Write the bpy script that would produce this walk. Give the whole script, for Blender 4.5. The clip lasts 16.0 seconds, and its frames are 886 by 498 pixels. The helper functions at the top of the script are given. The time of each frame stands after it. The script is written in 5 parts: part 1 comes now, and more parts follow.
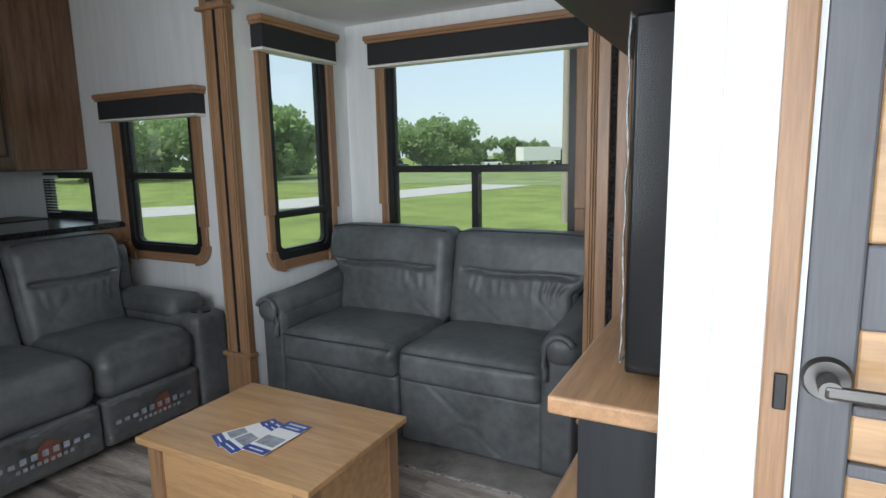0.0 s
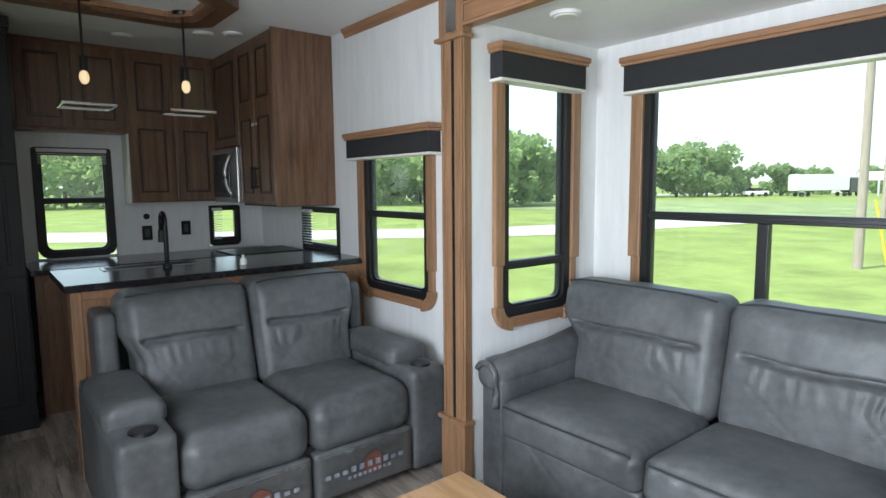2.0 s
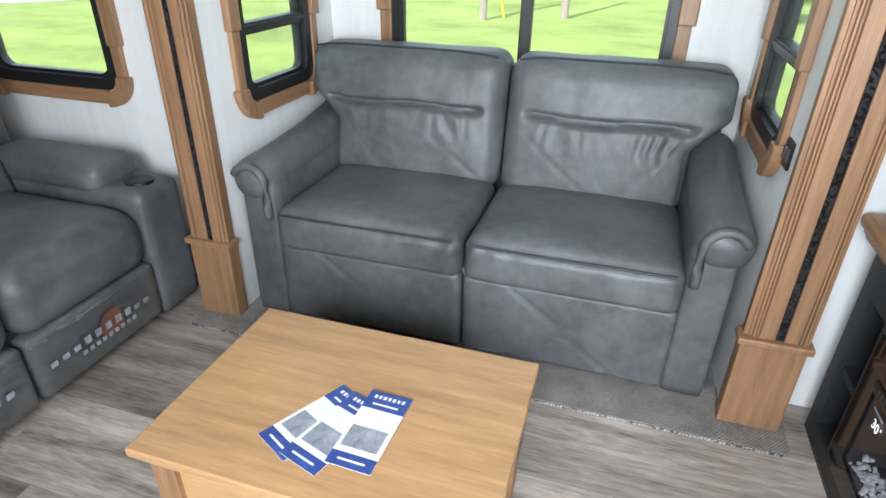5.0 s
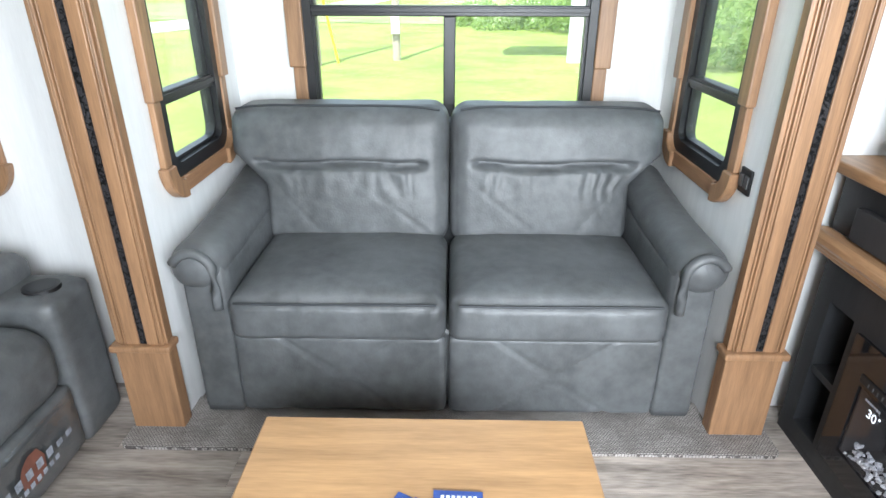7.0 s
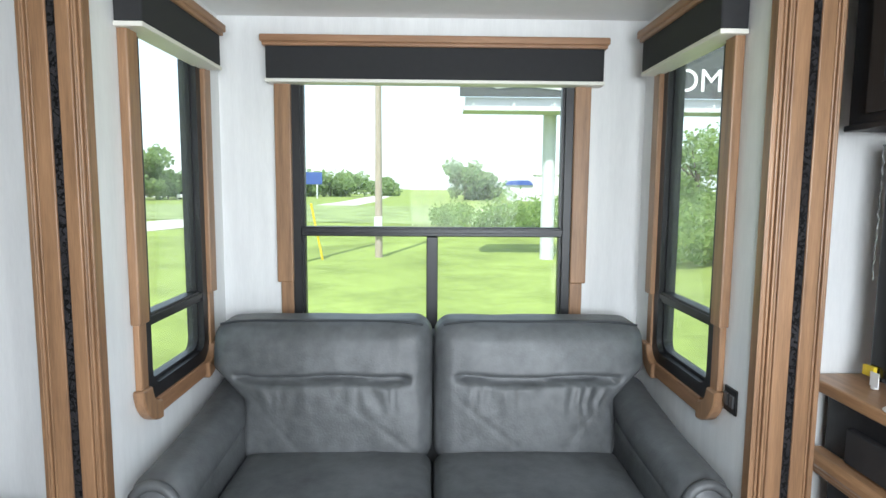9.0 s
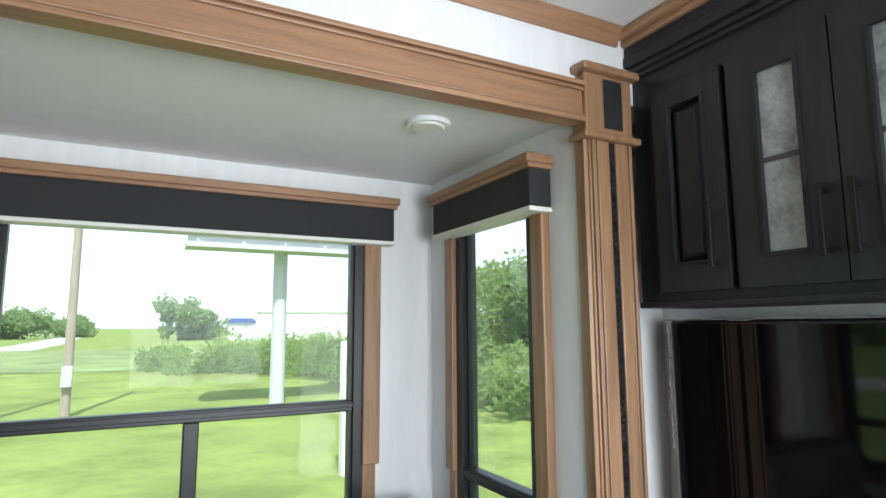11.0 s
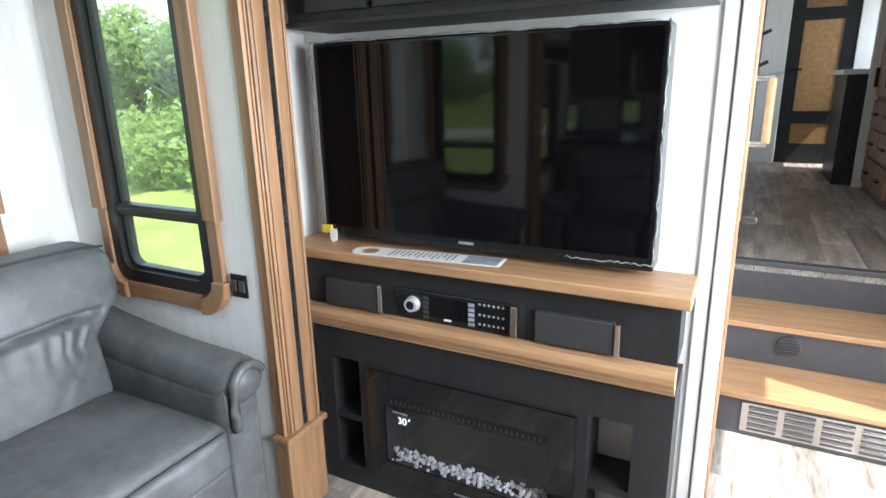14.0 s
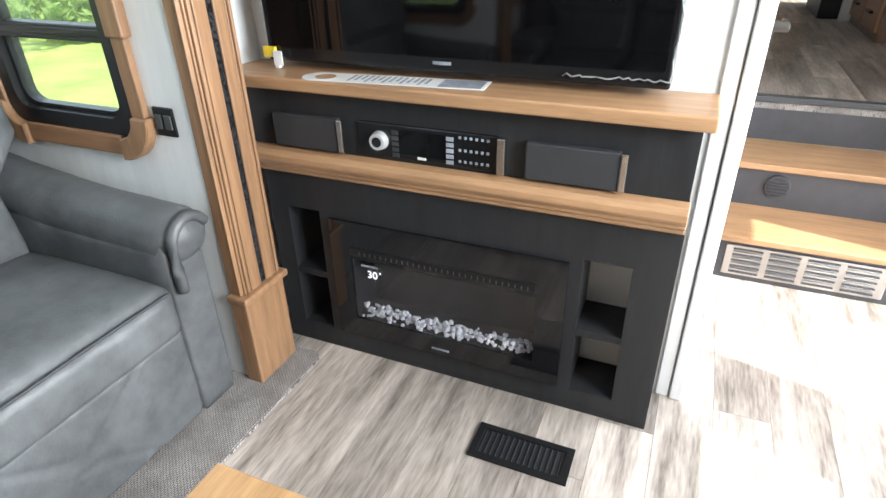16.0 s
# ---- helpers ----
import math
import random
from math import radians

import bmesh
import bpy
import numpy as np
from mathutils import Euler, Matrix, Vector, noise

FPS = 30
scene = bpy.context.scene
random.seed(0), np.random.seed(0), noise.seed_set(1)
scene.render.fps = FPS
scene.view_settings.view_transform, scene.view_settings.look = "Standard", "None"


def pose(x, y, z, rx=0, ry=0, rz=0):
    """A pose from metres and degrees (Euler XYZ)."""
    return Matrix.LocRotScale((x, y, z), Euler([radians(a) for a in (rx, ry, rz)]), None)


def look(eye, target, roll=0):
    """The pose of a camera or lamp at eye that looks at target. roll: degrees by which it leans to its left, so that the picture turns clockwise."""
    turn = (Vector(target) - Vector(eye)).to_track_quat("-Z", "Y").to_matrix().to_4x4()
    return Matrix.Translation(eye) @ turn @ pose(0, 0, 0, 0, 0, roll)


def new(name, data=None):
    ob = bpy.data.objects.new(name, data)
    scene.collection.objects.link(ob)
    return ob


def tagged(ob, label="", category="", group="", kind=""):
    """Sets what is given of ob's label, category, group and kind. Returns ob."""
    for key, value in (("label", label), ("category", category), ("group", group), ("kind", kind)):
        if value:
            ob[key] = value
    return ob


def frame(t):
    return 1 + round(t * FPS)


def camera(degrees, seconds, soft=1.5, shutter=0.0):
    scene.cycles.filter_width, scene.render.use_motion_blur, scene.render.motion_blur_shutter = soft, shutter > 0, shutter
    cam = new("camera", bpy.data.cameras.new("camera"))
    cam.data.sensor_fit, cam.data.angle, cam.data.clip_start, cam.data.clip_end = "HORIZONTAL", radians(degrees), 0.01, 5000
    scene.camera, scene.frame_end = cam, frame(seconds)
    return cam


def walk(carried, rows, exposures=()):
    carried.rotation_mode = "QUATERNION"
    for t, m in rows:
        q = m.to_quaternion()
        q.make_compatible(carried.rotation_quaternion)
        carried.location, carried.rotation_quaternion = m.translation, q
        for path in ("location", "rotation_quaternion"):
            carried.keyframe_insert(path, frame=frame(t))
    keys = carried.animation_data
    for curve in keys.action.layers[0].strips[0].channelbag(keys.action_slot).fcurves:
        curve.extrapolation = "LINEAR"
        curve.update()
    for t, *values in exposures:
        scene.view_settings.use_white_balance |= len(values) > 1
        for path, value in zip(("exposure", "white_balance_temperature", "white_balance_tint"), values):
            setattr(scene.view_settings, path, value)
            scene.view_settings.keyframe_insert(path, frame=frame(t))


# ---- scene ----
cam = camera(74.6, 16.0)
PATH = [
    (0, (0.057, 0.316, 1.328), (-0.865, 2.063, 1.013), -1.1),
    (0.5, (-0.015, 0.382, 1.324), (-1.259, 1.921, 1.039), -0.8),
    (1, (-0.125, 0.534, 1.408), (-1.555, 1.904, 1.126), -0.6),
    (1.5, (-0.168, 0.617, 1.448), (-1.695, 1.884, 1.197), -0.5),
    (2, (-0.253, 0.72, 1.409), (-1.801, 1.968, 1.194), -0.5),
    (2.5, (-0.288, 0.758, 1.348), (-1.788, 2.057, 1.092), -0.6),
    (3, (-0.367, 0.807, 1.347), (-1.716, 2.23, 0.953), -0.7),
    (3.5, (-0.457, 0.836, 1.374), (-1.659, 2.325, 0.791), -1.3),
    (4, (-0.537, 0.822, 1.371), (-1.54, 2.361, 0.581), -2.2),
    (4.2, (-0.592, 0.81, 1.362), (-1.483, 2.375, 0.491), -1.3),
    (6.3, (-1.288, 0.927, 1.314), (-1.426, 2.674, 0.35), -0.7),
    (6.5, (-1.302, 0.911, 1.318), (-1.398, 2.679, 0.389), -0.4),
    (7, (-1.31, 0.9, 1.351), (-1.339, 2.72, 0.522), 0.2),
    (7.5, (-1.312, 0.9, 1.371), (-1.311, 2.776, 0.679), 0.3),
    (8, (-1.31, 0.902, 1.386), (-1.297, 2.829, 0.85), 0.3),
    (8.5, (-1.323, 0.907, 1.407), (-1.292, 2.873, 1.038), 0.5),
    (8.7, (-1.316, 0.91, 1.418), (-1.287, 2.887, 1.115), 0.5),
    (10.8, (-1.494, 1.191, 1.541), (-0.749, 3.032, 1.781), -0.3),
    (11, (-1.497, 1.241, 1.545), (-0.581, 3.0, 1.807), -0.3),
    (11.5, (-1.574, 1.246, 1.549), (-0.278, 2.744, 1.826), -0.6),
    (12, (-1.733, 1.18, 1.541), (-0.173, 2.408, 1.784), -0.7),
    (12.5, (-1.774, 1.158, 1.529), (-0.059, 2.181, 1.646), -0.9),
    (13, (-1.764, 1.167, 1.518), (0.003, 2.101, 1.433), -1.0),
    (13.5, (-1.734, 1.175, 1.474), (0.025, 2.073, 1.164), -1.0),
    (14, (-1.677, 1.172, 1.417), (0.026, 2.071, 0.878), -1.3),
    (14.5, (-1.614, 1.177, 1.354), (0.03, 2.063, 0.638), -1.3),
    (15, (-1.484, 1.187, 1.287), (0.115, 2.032, 0.432), -1.2),
    (15.5, (-1.412, 1.233, 1.258), (0.167, 2.025, 0.321), -1.4),
    (16, (-1.507, 1.314, 1.261), (0.092, 2.013, 0.283), -1.1),
]
walk(cam, [(t, look(eye, target, roll)) for t, eye, target, roll in PATH],
     exposures=[(t, e, k, 10) for t, e, k in ((0.0, 0.1, 6150), (0.5, 0.35, 6100), (1.5, 1.1, 6000), (3.0, 1.15, 6150), (4.2, 1.2, 6150), (6.3, 1.7, 6150),
                                             (7.0, 1.8, 6150), (8.7, 1.25, 6150), (10.8, 0.95, 6100), (12.5, 1.15, 6100), (14.0, 1.75, 6150), (15.0, 1.95, 6350), (16.0, 1.9, 6350))])

# world, sun and lamps
SUN_AZ, SUN_EL = 195.0, 55.0      # degrees, clockwise from +y
world = bpy.data.worlds.new("sky")
scene.world = world
world.use_nodes = True
wn = world.node_tree.nodes
sky = wn.new("ShaderNodeTexSky")
sky.sky_type = "NISHITA"
sky.sun_disc = False
sky.sun_elevation, sky.sun_rotation = radians(SUN_EL), radians(SUN_AZ)
sky.air_density, sky.dust_density, sky.ozone_density = 1.0, 1.2, 1.0
wn["Background"].inputs[1].default_value = 0.15
haze = wn.new("ShaderNodeMix")
haze.data_type = "RGBA"
haze.inputs["Factor"].default_value = 0.6
haze.inputs["B"].default_value = (5.3, 6.1, 6.5, 1)
world.node_tree.links.new(sky.outputs[0], haze.inputs["A"])
world.node_tree.links.new(haze.outputs["Result"], wn["Background"].inputs[0])
sun = new("sun", bpy.data.lights.new("sun", "SUN"))
sun.data.energy, sun.data.angle, sun.data.color = 3.6, radians(0.6), (1.0, 0.95, 0.87)
sun_from = Vector((math.sin(radians(SUN_AZ)) * math.cos(radians(SUN_EL)), math.cos(radians(SUN_AZ)) * math.cos(radians(SUN_EL)), math.sin(radians(SUN_EL))))
sun.matrix_world = look(sun_from * 30, (0, 0, 0))


def sky_lamp(x, y, z, tx, ty, tz, w, h, power):
    """Daylight standing in a window's opening; one such window is added."""
    d = bpy.data.lights.new("window_daylight", "AREA")
    d.shape, d.size, d.size_y, d.energy, d.color = "RECTANGLE", w, h, power, (0.93, 0.97, 1.0)
    d.spread = radians(150)
    ob = new("window_daylight", d)
    ob.matrix_world = look((x, y, z), (tx, ty, tz))
    return ob


sky_lamp(0.26, -0.2, 1.0, -0.4, 3.0, 0.7, 0.68, 1.8, 17)
# Fill lamp in the added, unseen window; brightens the sofa front.
sky_lamp(-1.0, -0.2, 1.45, -1.1, 3.0, 0.45, 1.1, 0.9, 30)
sky_lamp(4.95, -0.2, 1.8, 4.6, 3.0, 1.4, 0.4, 0.6, 2.0)

# ------------------------------------------------------------------ materials


def mat(name, base, rough=0.5, metal=0.0, var=0.12, scale=6.0, bump=0.0, bscale=60.0, stretch=(1, 1, 1), spec=0.5, coat=0.0, rnd=0.0, dark=None):
    """Base colour varied at two scales, with fine relief; stretch pulls the grain."""
    m = bpy.data.materials.new(name)
    m.use_nodes = True
    n, l = m.node_tree.nodes, m.node_tree.links
    b = n["Principled BSDF"]
    b.inputs["Roughness"].default_value, b.inputs["Metallic"].default_value = rough, metal
    b.inputs["Specular IOR Level"].default_value = spec
    b.inputs["Coat Weight"].default_value = coat
    tc, mp = n.new("ShaderNodeTexCoord"), n.new("ShaderNodeMapping")
    mp.inputs["Scale"].default_value = stretch
    l.new(tc.outputs["Object"], mp.inputs[0])
    n1, n2, mix = n.new("ShaderNodeTexNoise"), n.new("ShaderNodeTexNoise"), n.new("ShaderNodeMath")
    n1.inputs["Scale"].default_value, n2.inputs["Scale"].default_value = scale, scale * 7
    n1.inputs["Detail"].default_value, n2.inputs["Detail"].default_value = 4, 3
    l.new(mp.outputs[0], n1.inputs[0]), l.new(mp.outputs[0], n2.inputs[0])
    mix.operation = "MULTIPLY_ADD"
    l.new(n2.outputs[0], mix.inputs[0])
    mix.inputs[1].default_value = 0.5
    l.new(n1.outputs[0], mix.inputs[2])
    ramp = n.new("ShaderNodeValToRGB")
    lo = dark if dark else tuple(c * (1 - var) for c in base)
    hi = tuple(min(1, c * (1 + var)) for c in base)
    ramp.color_ramp.elements[0].position, ramp.color_ramp.elements[1].position = 0.5, 0.98
    ramp.color_ramp.elements[0].color, ramp.color_ramp.elements[1].color = (*lo, 1), (*hi, 1)
    l.new(mix.outputs[0], ramp.inputs[0])
    out = ramp.outputs[0]
    if rnd:
        oi, hs, ma = n.new("ShaderNodeObjectInfo"), n.new("ShaderNodeHueSaturation"), n.new("ShaderNodeMath")
        ma.operation = "MULTIPLY_ADD"
        ma.inputs[1].default_value, ma.inputs[2].default_value = 2 * rnd, 1 - rnd
        l.new(oi.outputs["Random"], ma.inputs[0]), l.new(ma.outputs[0], hs.inputs["Value"]), l.new(out, hs.inputs["Color"])
        ad = n.new("ShaderNodeVectorMath")
        cb = n.new("ShaderNodeCombineXYZ")
        m2 = n.new("ShaderNodeMath")
        m2.operation = "MULTIPLY"
        m2.inputs[1].default_value = 37.0
        l.new(oi.outputs["Random"], m2.inputs[0])
        for i in range(3):
            l.new(m2.outputs[0], cb.inputs[i])
        l.new(mp.outputs[0], ad.inputs[0]), l.new(cb.outputs[0], ad.inputs[1])
        l.new(ad.outputs[0], n1.inputs[0]), l.new(ad.outputs[0], n2.inputs[0])
        out = hs.outputs[0]
    l.new(out, b.inputs["Base Color"])
    if bump:
        n3, bp = n.new("ShaderNodeTexNoise"), n.new("ShaderNodeBump")
        n3.inputs["Scale"].default_value, n3.inputs["Detail"].default_value = bscale, 3
        l.new(mp.outputs[0], n3.inputs[0]), l.new(n3.outputs[0], bp.inputs["Height"])
        bp.inputs["Strength"].default_value, bp.inputs["Distance"].default_value = bump, 0.004
        l.new(bp.outputs[0], b.inputs["Normal"])
    return m


WALL = mat("white_wall_panel", (0.74, 0.745, 0.74), 0.6, var=0.05, scale=9, bump=0.10, bscale=90, stretch=(3, 3, 0.35))
CEIL = mat("ceiling_panel", (0.78, 0.78, 0.76), 0.6, var=0.03, scale=4, bump=0.1)
OAKZ = mat("oak_upright_grain", (0.285, 0.16, 0.083), 0.42, var=0.25, scale=5, bump=0.12, bscale=30, stretch=(9, 9, 0.6), dark=(0.20, 0.11, 0.057))
OAKX = mat("oak_level_grain", (0.30, 0.162, 0.087), 0.4, var=0.22, scale=5, bump=0.1, bscale=30, stretch=(0.6, 9, 9), dark=(0.225, 0.118, 0.06))
OAKY = mat("oak_mantel_grain", (0.37, 0.215, 0.112), 0.36, var=0.2, scale=5, bump=0.08, bscale=30, stretch=(9, 0.6, 9), dark=(0.27, 0.155, 0.08))
TABLE = mat("honey_oak_laminate", (0.46, 0.275, 0.13), 0.32, var=0.16, scale=4, bump=0.05, bscale=30, stretch=(0.7, 8, 8), dark=(0.34, 0.195, 0.09))
WALNUT = mat("brown_cabinet_wood", (0.165, 0.09, 0.05), 0.3, var=0.25, scale=4, bump=0.1, bscale=30, stretch=(8, 8, 0.5), dark=(0.085, 0.045, 0.027))
GROOVE = mat("dark_glazed_groove", (0.035, 0.02, 0.013), 0.35, var=0.2)
NICKEL = mat("dark_nickel", (0.12, 0.115, 0.11), 0.42, metal=1.0, var=0.1)
CHAR = mat("charcoal_cabinet", (0.020, 0.021, 0.023), 0.42, var=0.2, scale=5, bump=0.06, bscale=40, stretch=(6, 6, 0.6), spec=0.32)
RISER = mat("slate_grey_panel", (0.055, 0.055, 0.062), 0.5, var=0.15, scale=5)
DOORG = mat("grey_door_wood", (0.10, 0.10, 0.11), 0.5, var=0.15, scale=5, bump=0.08, stretch=(8, 8, 0.5))
BLACK = mat("black_window_frame", (0.012, 0.012, 0.013), 0.4, var=0.1)
FABRIC = mat("charcoal_valance_cloth", (0.022, 0.022, 0.024), 0.85, var=0.1, scale=40, bump=0.3, bscale=400)
CREAM = mat("white_shade_rail", (0.72, 0.70, 0.64), 0.5, var=0.04)
LEATHER = mat("slate_grey_leather", (0.094, 0.099, 0.102), 0.46, var=0.38, scale=3.5, bump=0.22, bscale=130, spec=0.45)
PIPING = mat("dark_piping", (0.025, 0.028, 0.032), 0.6, var=0.1)
def woven(name, light, dark, pitch):
    """Cloth of crossing threads, pitch threads a metre."""
    m = mat(name, light, 0.95, var=0.35, scale=9, spec=0.1)
    n, l = m.node_tree.nodes, m.node_tree.links
    b = n["Principled BSDF"]
    tc = n.new("ShaderNodeTexCoord")
    br, nz, mx, bp = n.new("ShaderNodeTexBrick"), n.new("ShaderNodeTexNoise"), n.new("ShaderNodeMix"), n.new("ShaderNodeBump")
    ad, sc = n.new("ShaderNodeVectorMath"), n.new("ShaderNodeVectorMath")
    nz.inputs["Scale"].default_value = 60
    l.new(tc.outputs["Object"], nz.inputs[0])
    sc.operation, sc.inputs[3].default_value = "SCALE", 0.006
    l.new(nz.outputs["Color"], sc.inputs[0]), l.new(tc.outputs["Object"], ad.inputs[0]), l.new(sc.outputs[0], ad.inputs[1])
    l.new(ad.outputs[0], br.inputs[0])
    br.inputs["Scale"].default_value, br.inputs["Brick Width"].default_value, br.inputs["Row Height"].default_value = pitch, 1.0, 0.55
    br.inputs["Mortar Size"].default_value, br.inputs["Mortar Smooth"].default_value, br.offset = 0.13, 0.6, 0.5
    mx.data_type, mx.inputs["B"].default_value = "RGBA", (*dark, 1)
    l.new(br.outputs["Fac"], mx.inputs["Factor"]), l.new(b.inputs["Base Color"].links[0].from_socket, mx.inputs["A"])
    l.new(mx.outputs["Result"], b.inputs["Base Color"])
    bp.invert, bp.inputs["Strength"].default_value, bp.inputs["Distance"].default_value = True, 0.8, 0.004
    l.new(br.outputs["Fac"], bp.inputs["Height"]), l.new(bp.outputs[0], b.inputs["Normal"])
    return m


CARPET = woven("grey_woven_carpet", (0.40, 0.37, 0.35), (0.10, 0.09, 0.085), 95)
WEAVE = woven("dark_woven_strip", (0.035, 0.033, 0.035), (0.006, 0.006, 0.006), 320)
CHROME = mat("brushed_nickel", (0.55, 0.55, 0.55), 0.25, metal=1.0, var=0.05)
BLKM = mat("black_handle_metal", (0.012, 0.012, 0.013), 0.4, metal=0.4, var=0.1)
SCREEN = mat("television_screen", (0.002, 0.002, 0.0025), 0.05, var=0.05, spec=0.38)
BEZEL = mat("glossy_black_bezel", (0.008, 0.008, 0.009), 0.2, var=0.05)
DKGLASS = mat("fireplace_glass", (0.008, 0.008, 0.009), 0.05, var=0.05)
PAPER = mat("white_paper", (0.75, 0.75, 0.74), 0.5, var=0.04)
BLUE = mat("blue_print", (0.035, 0.075, 0.28), 0.35, var=0.3, scale=20)
GREYP = mat("grey_print", (0.26, 0.28, 0.32), 0.4, var=0.4, scale=30)
YELLOW = mat("yellow_label", (0.75, 0.55, 0.03), 0.5, var=0.1)
COPPER = mat("copper_print", (0.16, 0.06, 0.04), 0.5, var=0.2, scale=30)
WHITE = mat("white_paint", (0.78, 0.78, 0.77), 0.45, var=0.04)
STONE = mat("black_countertop", (0.016, 0.016, 0.018), 0.18, var=0.4, scale=40)
STEEL = mat("stainless_steel", (0.5, 0.5, 0.5), 0.28, metal=1.0, var=0.05, stretch=(1, 1, 9))
ROCK = mat("crushed_crystal", (0.85, 0.88, 0.9), 0.15, var=0.3, scale=60)
DARKG = mat("dark_grey_plastic", (0.055, 0.057, 0.06), 0.4, var=0.1)
SPEAK = mat("dark_grey_panel", (0.03, 0.031, 0.034), 0.55, var=0.1)


def glassy(name, tint, rough=0.0, ior=0.02):
    m = bpy.data.materials.new(name)
    m.use_nodes = True
    n, l = m.node_tree.nodes, m.node_tree.links
    n.remove(n["Principled BSDF"])
    tr, gl, mx, fr, po = n.new("ShaderNodeBsdfTransparent"), n.new("ShaderNodeBsdfGlossy"), n.new("ShaderNodeMixShader"), n.new("ShaderNodeLayerWeight"), n.new("ShaderNodeMath")
    tr.inputs[0].default_value, gl.inputs["Roughness"].default_value, po.inputs[1].default_value = (*tint, 1), rough, 0.22
    po.operation, po.inputs[2].default_value, fr.inputs[0].default_value = "MULTIPLY_ADD", ior, 0.15
    l.new(fr.outputs["Facing"], po.inputs[0]), l.new(po.outputs[0], mx.inputs[0]), l.new(tr.outputs[0], mx.inputs[1]), l.new(gl.outputs[0], mx.inputs[2])
    l.new(mx.outputs[0], n["Material Output"].inputs[0])
    return m


GLASS = glassy("window_glass", (0.97, 0.985, 0.97), ior=0.004)
gn, gl_ = GLASS.node_tree.nodes, GLASS.node_tree.links
# Pale translucent veil in the glass, painting haze over the darks outdoors.
veil, veil_mix = gn.new("ShaderNodeBsdfTranslucent"), gn.new("ShaderNodeMixShader")
veil.inputs[0].default_value, veil_mix.inputs[0].default_value = (0.9, 0.9, 0.88, 1), 0.035
gl_.new(gn["Material Output"].inputs[0].links[0].from_socket, veil_mix.inputs[1])
gl_.new(veil.outputs[0], veil_mix.inputs[2]), gl_.new(veil_mix.outputs[0], gn["Material Output"].inputs[0])
FILM = glassy("clear_plastic_wrap", (0.93, 0.93, 0.93), 0.06, 0.13)
SMOKE = glassy("smoked_pane", (0.85, 0.85, 0.87), 0.04, 0.03)


def emit(name, colour, strength):
    m = bpy.data.materials.new(name)
    m.use_nodes = True
    b = m.node_tree.nodes["Principled BSDF"]
    b.inputs["Base Color"].default_value = (*colour, 1)
    b.inputs["Emission Color"].default_value, b.inputs["Emission Strength"].default_value = (*colour, 1), strength
    return m


DISPLAY = emit("lit_display_digits", (0.8, 0.85, 0.9), 0.35)
BULB = emit("warm_bulb", (1.0, 0.72, 0.4), 0.35)

# ------------------------------------------------------------------ mesh helpers


def boxes(*bs):
    bm = bmesh.new()
    for x0, x1, y0, y1, z0, z1 in bs:
        m = Matrix.Translation(((x0 + x1) / 2, (y0 + y1) / 2, (z0 + z1) / 2)) @ Matrix.Diagonal((abs(x1 - x0), abs(y1 - y0), abs(z1 - z0), 1))
        bmesh.ops.create_cube(bm, size=1, matrix=m)
    return bm


def bev(bm, w, seg=2):
    bmesh.ops.bevel(bm, geom=list(bm.edges), offset=w, segments=seg, affect="EDGES", profile=0.5)
    return bm


def bb(x0, x1, y0, y1, z0, z1, w=0.004, seg=2):
    return bev(boxes((x0, x1, y0, y1, z0, z1)), w, seg)


def joined(*bms):
    out = bmesh.new()
    for b in bms:
        me = bpy.data.meshes.new("tmp")
        b.to_mesh(me)
        b.free()
        out.from_mesh(me)
        bpy.data.meshes.remove(me)
    return out


def cyl(p0, p1, r, r2=None, seg=20):
    p0, p1 = Vector(p0), Vector(p1)
    bm = bmesh.new()
    bmesh.ops.create_cone(bm, cap_ends=True, segments=seg, radius1=r, radius2=r if r2 is None else r2, depth=(p1 - p0).length,
                          matrix=Matrix.Translation((p0 + p1) / 2) @ (p1 - p0).to_track_quat("Z", "Y").to_matrix().to_4x4())
    return bm


def prism(pts, axis, a, b):
    """A closed outline swept along an axis: pts are (u, v) in the other two axes in order."""
    bm = bmesh.new()
    def at(u, v, w):
        return {"x": (w, u, v), "y": (u, w, v), "z": (u, v, w)}[axis]
    A = [bm.verts.new(at(u, v, a)) for u, v in pts]
    B = [bm.verts.new(at(u, v, b)) for u, v in pts]
    bm.faces.new(A), bm.faces.new(B[::-1])
    for i in range(len(pts)):
        j = (i + 1) % len(pts)
        bm.faces.new((A[i], B[i], B[j], A[j]))
    bmesh.ops.recalc_face_normals(bm, faces=bm.faces)
    return bm


def round_rect(u0, u1, v0, v1, rb, rt, n=7):
    pts = []
    for cu, cv, r, a0 in ((u1 - rb, v0 + rb, rb, -90), (u1 - rt, v1 - rt, rt, 0), (u0 + rt, v1 - rt, rt, 90), (u0 + rb, v0 + rb, rb, 180)):
        for k in range(n):
            a = radians(a0 + 90 * k / (n - 1))
            pts.append((cu + r * math.cos(a), cv + r * math.sin(a)))
    return pts


def ring(outer, inner, d0, d1):
    """A frame between two outlines of equal length in the x-z plane, from depth d0 to d1."""
    bm = bmesh.new()
    vs = [[bm.verts.new((u, d, v)) for u, v in o] for o in (outer, inner) for d in (d0, d1)]
    n = len(outer)
    for i in range(n):
        j = (i + 1) % n
        for a, b in ((0, 1), (3, 2), (2, 0), (1, 3)):
            bm.faces.new((vs[a][i], vs[b][i], vs[b][j], vs[a][j]))
    bmesh.ops.recalc_face_normals(bm, faces=bm.faces)
    return bm


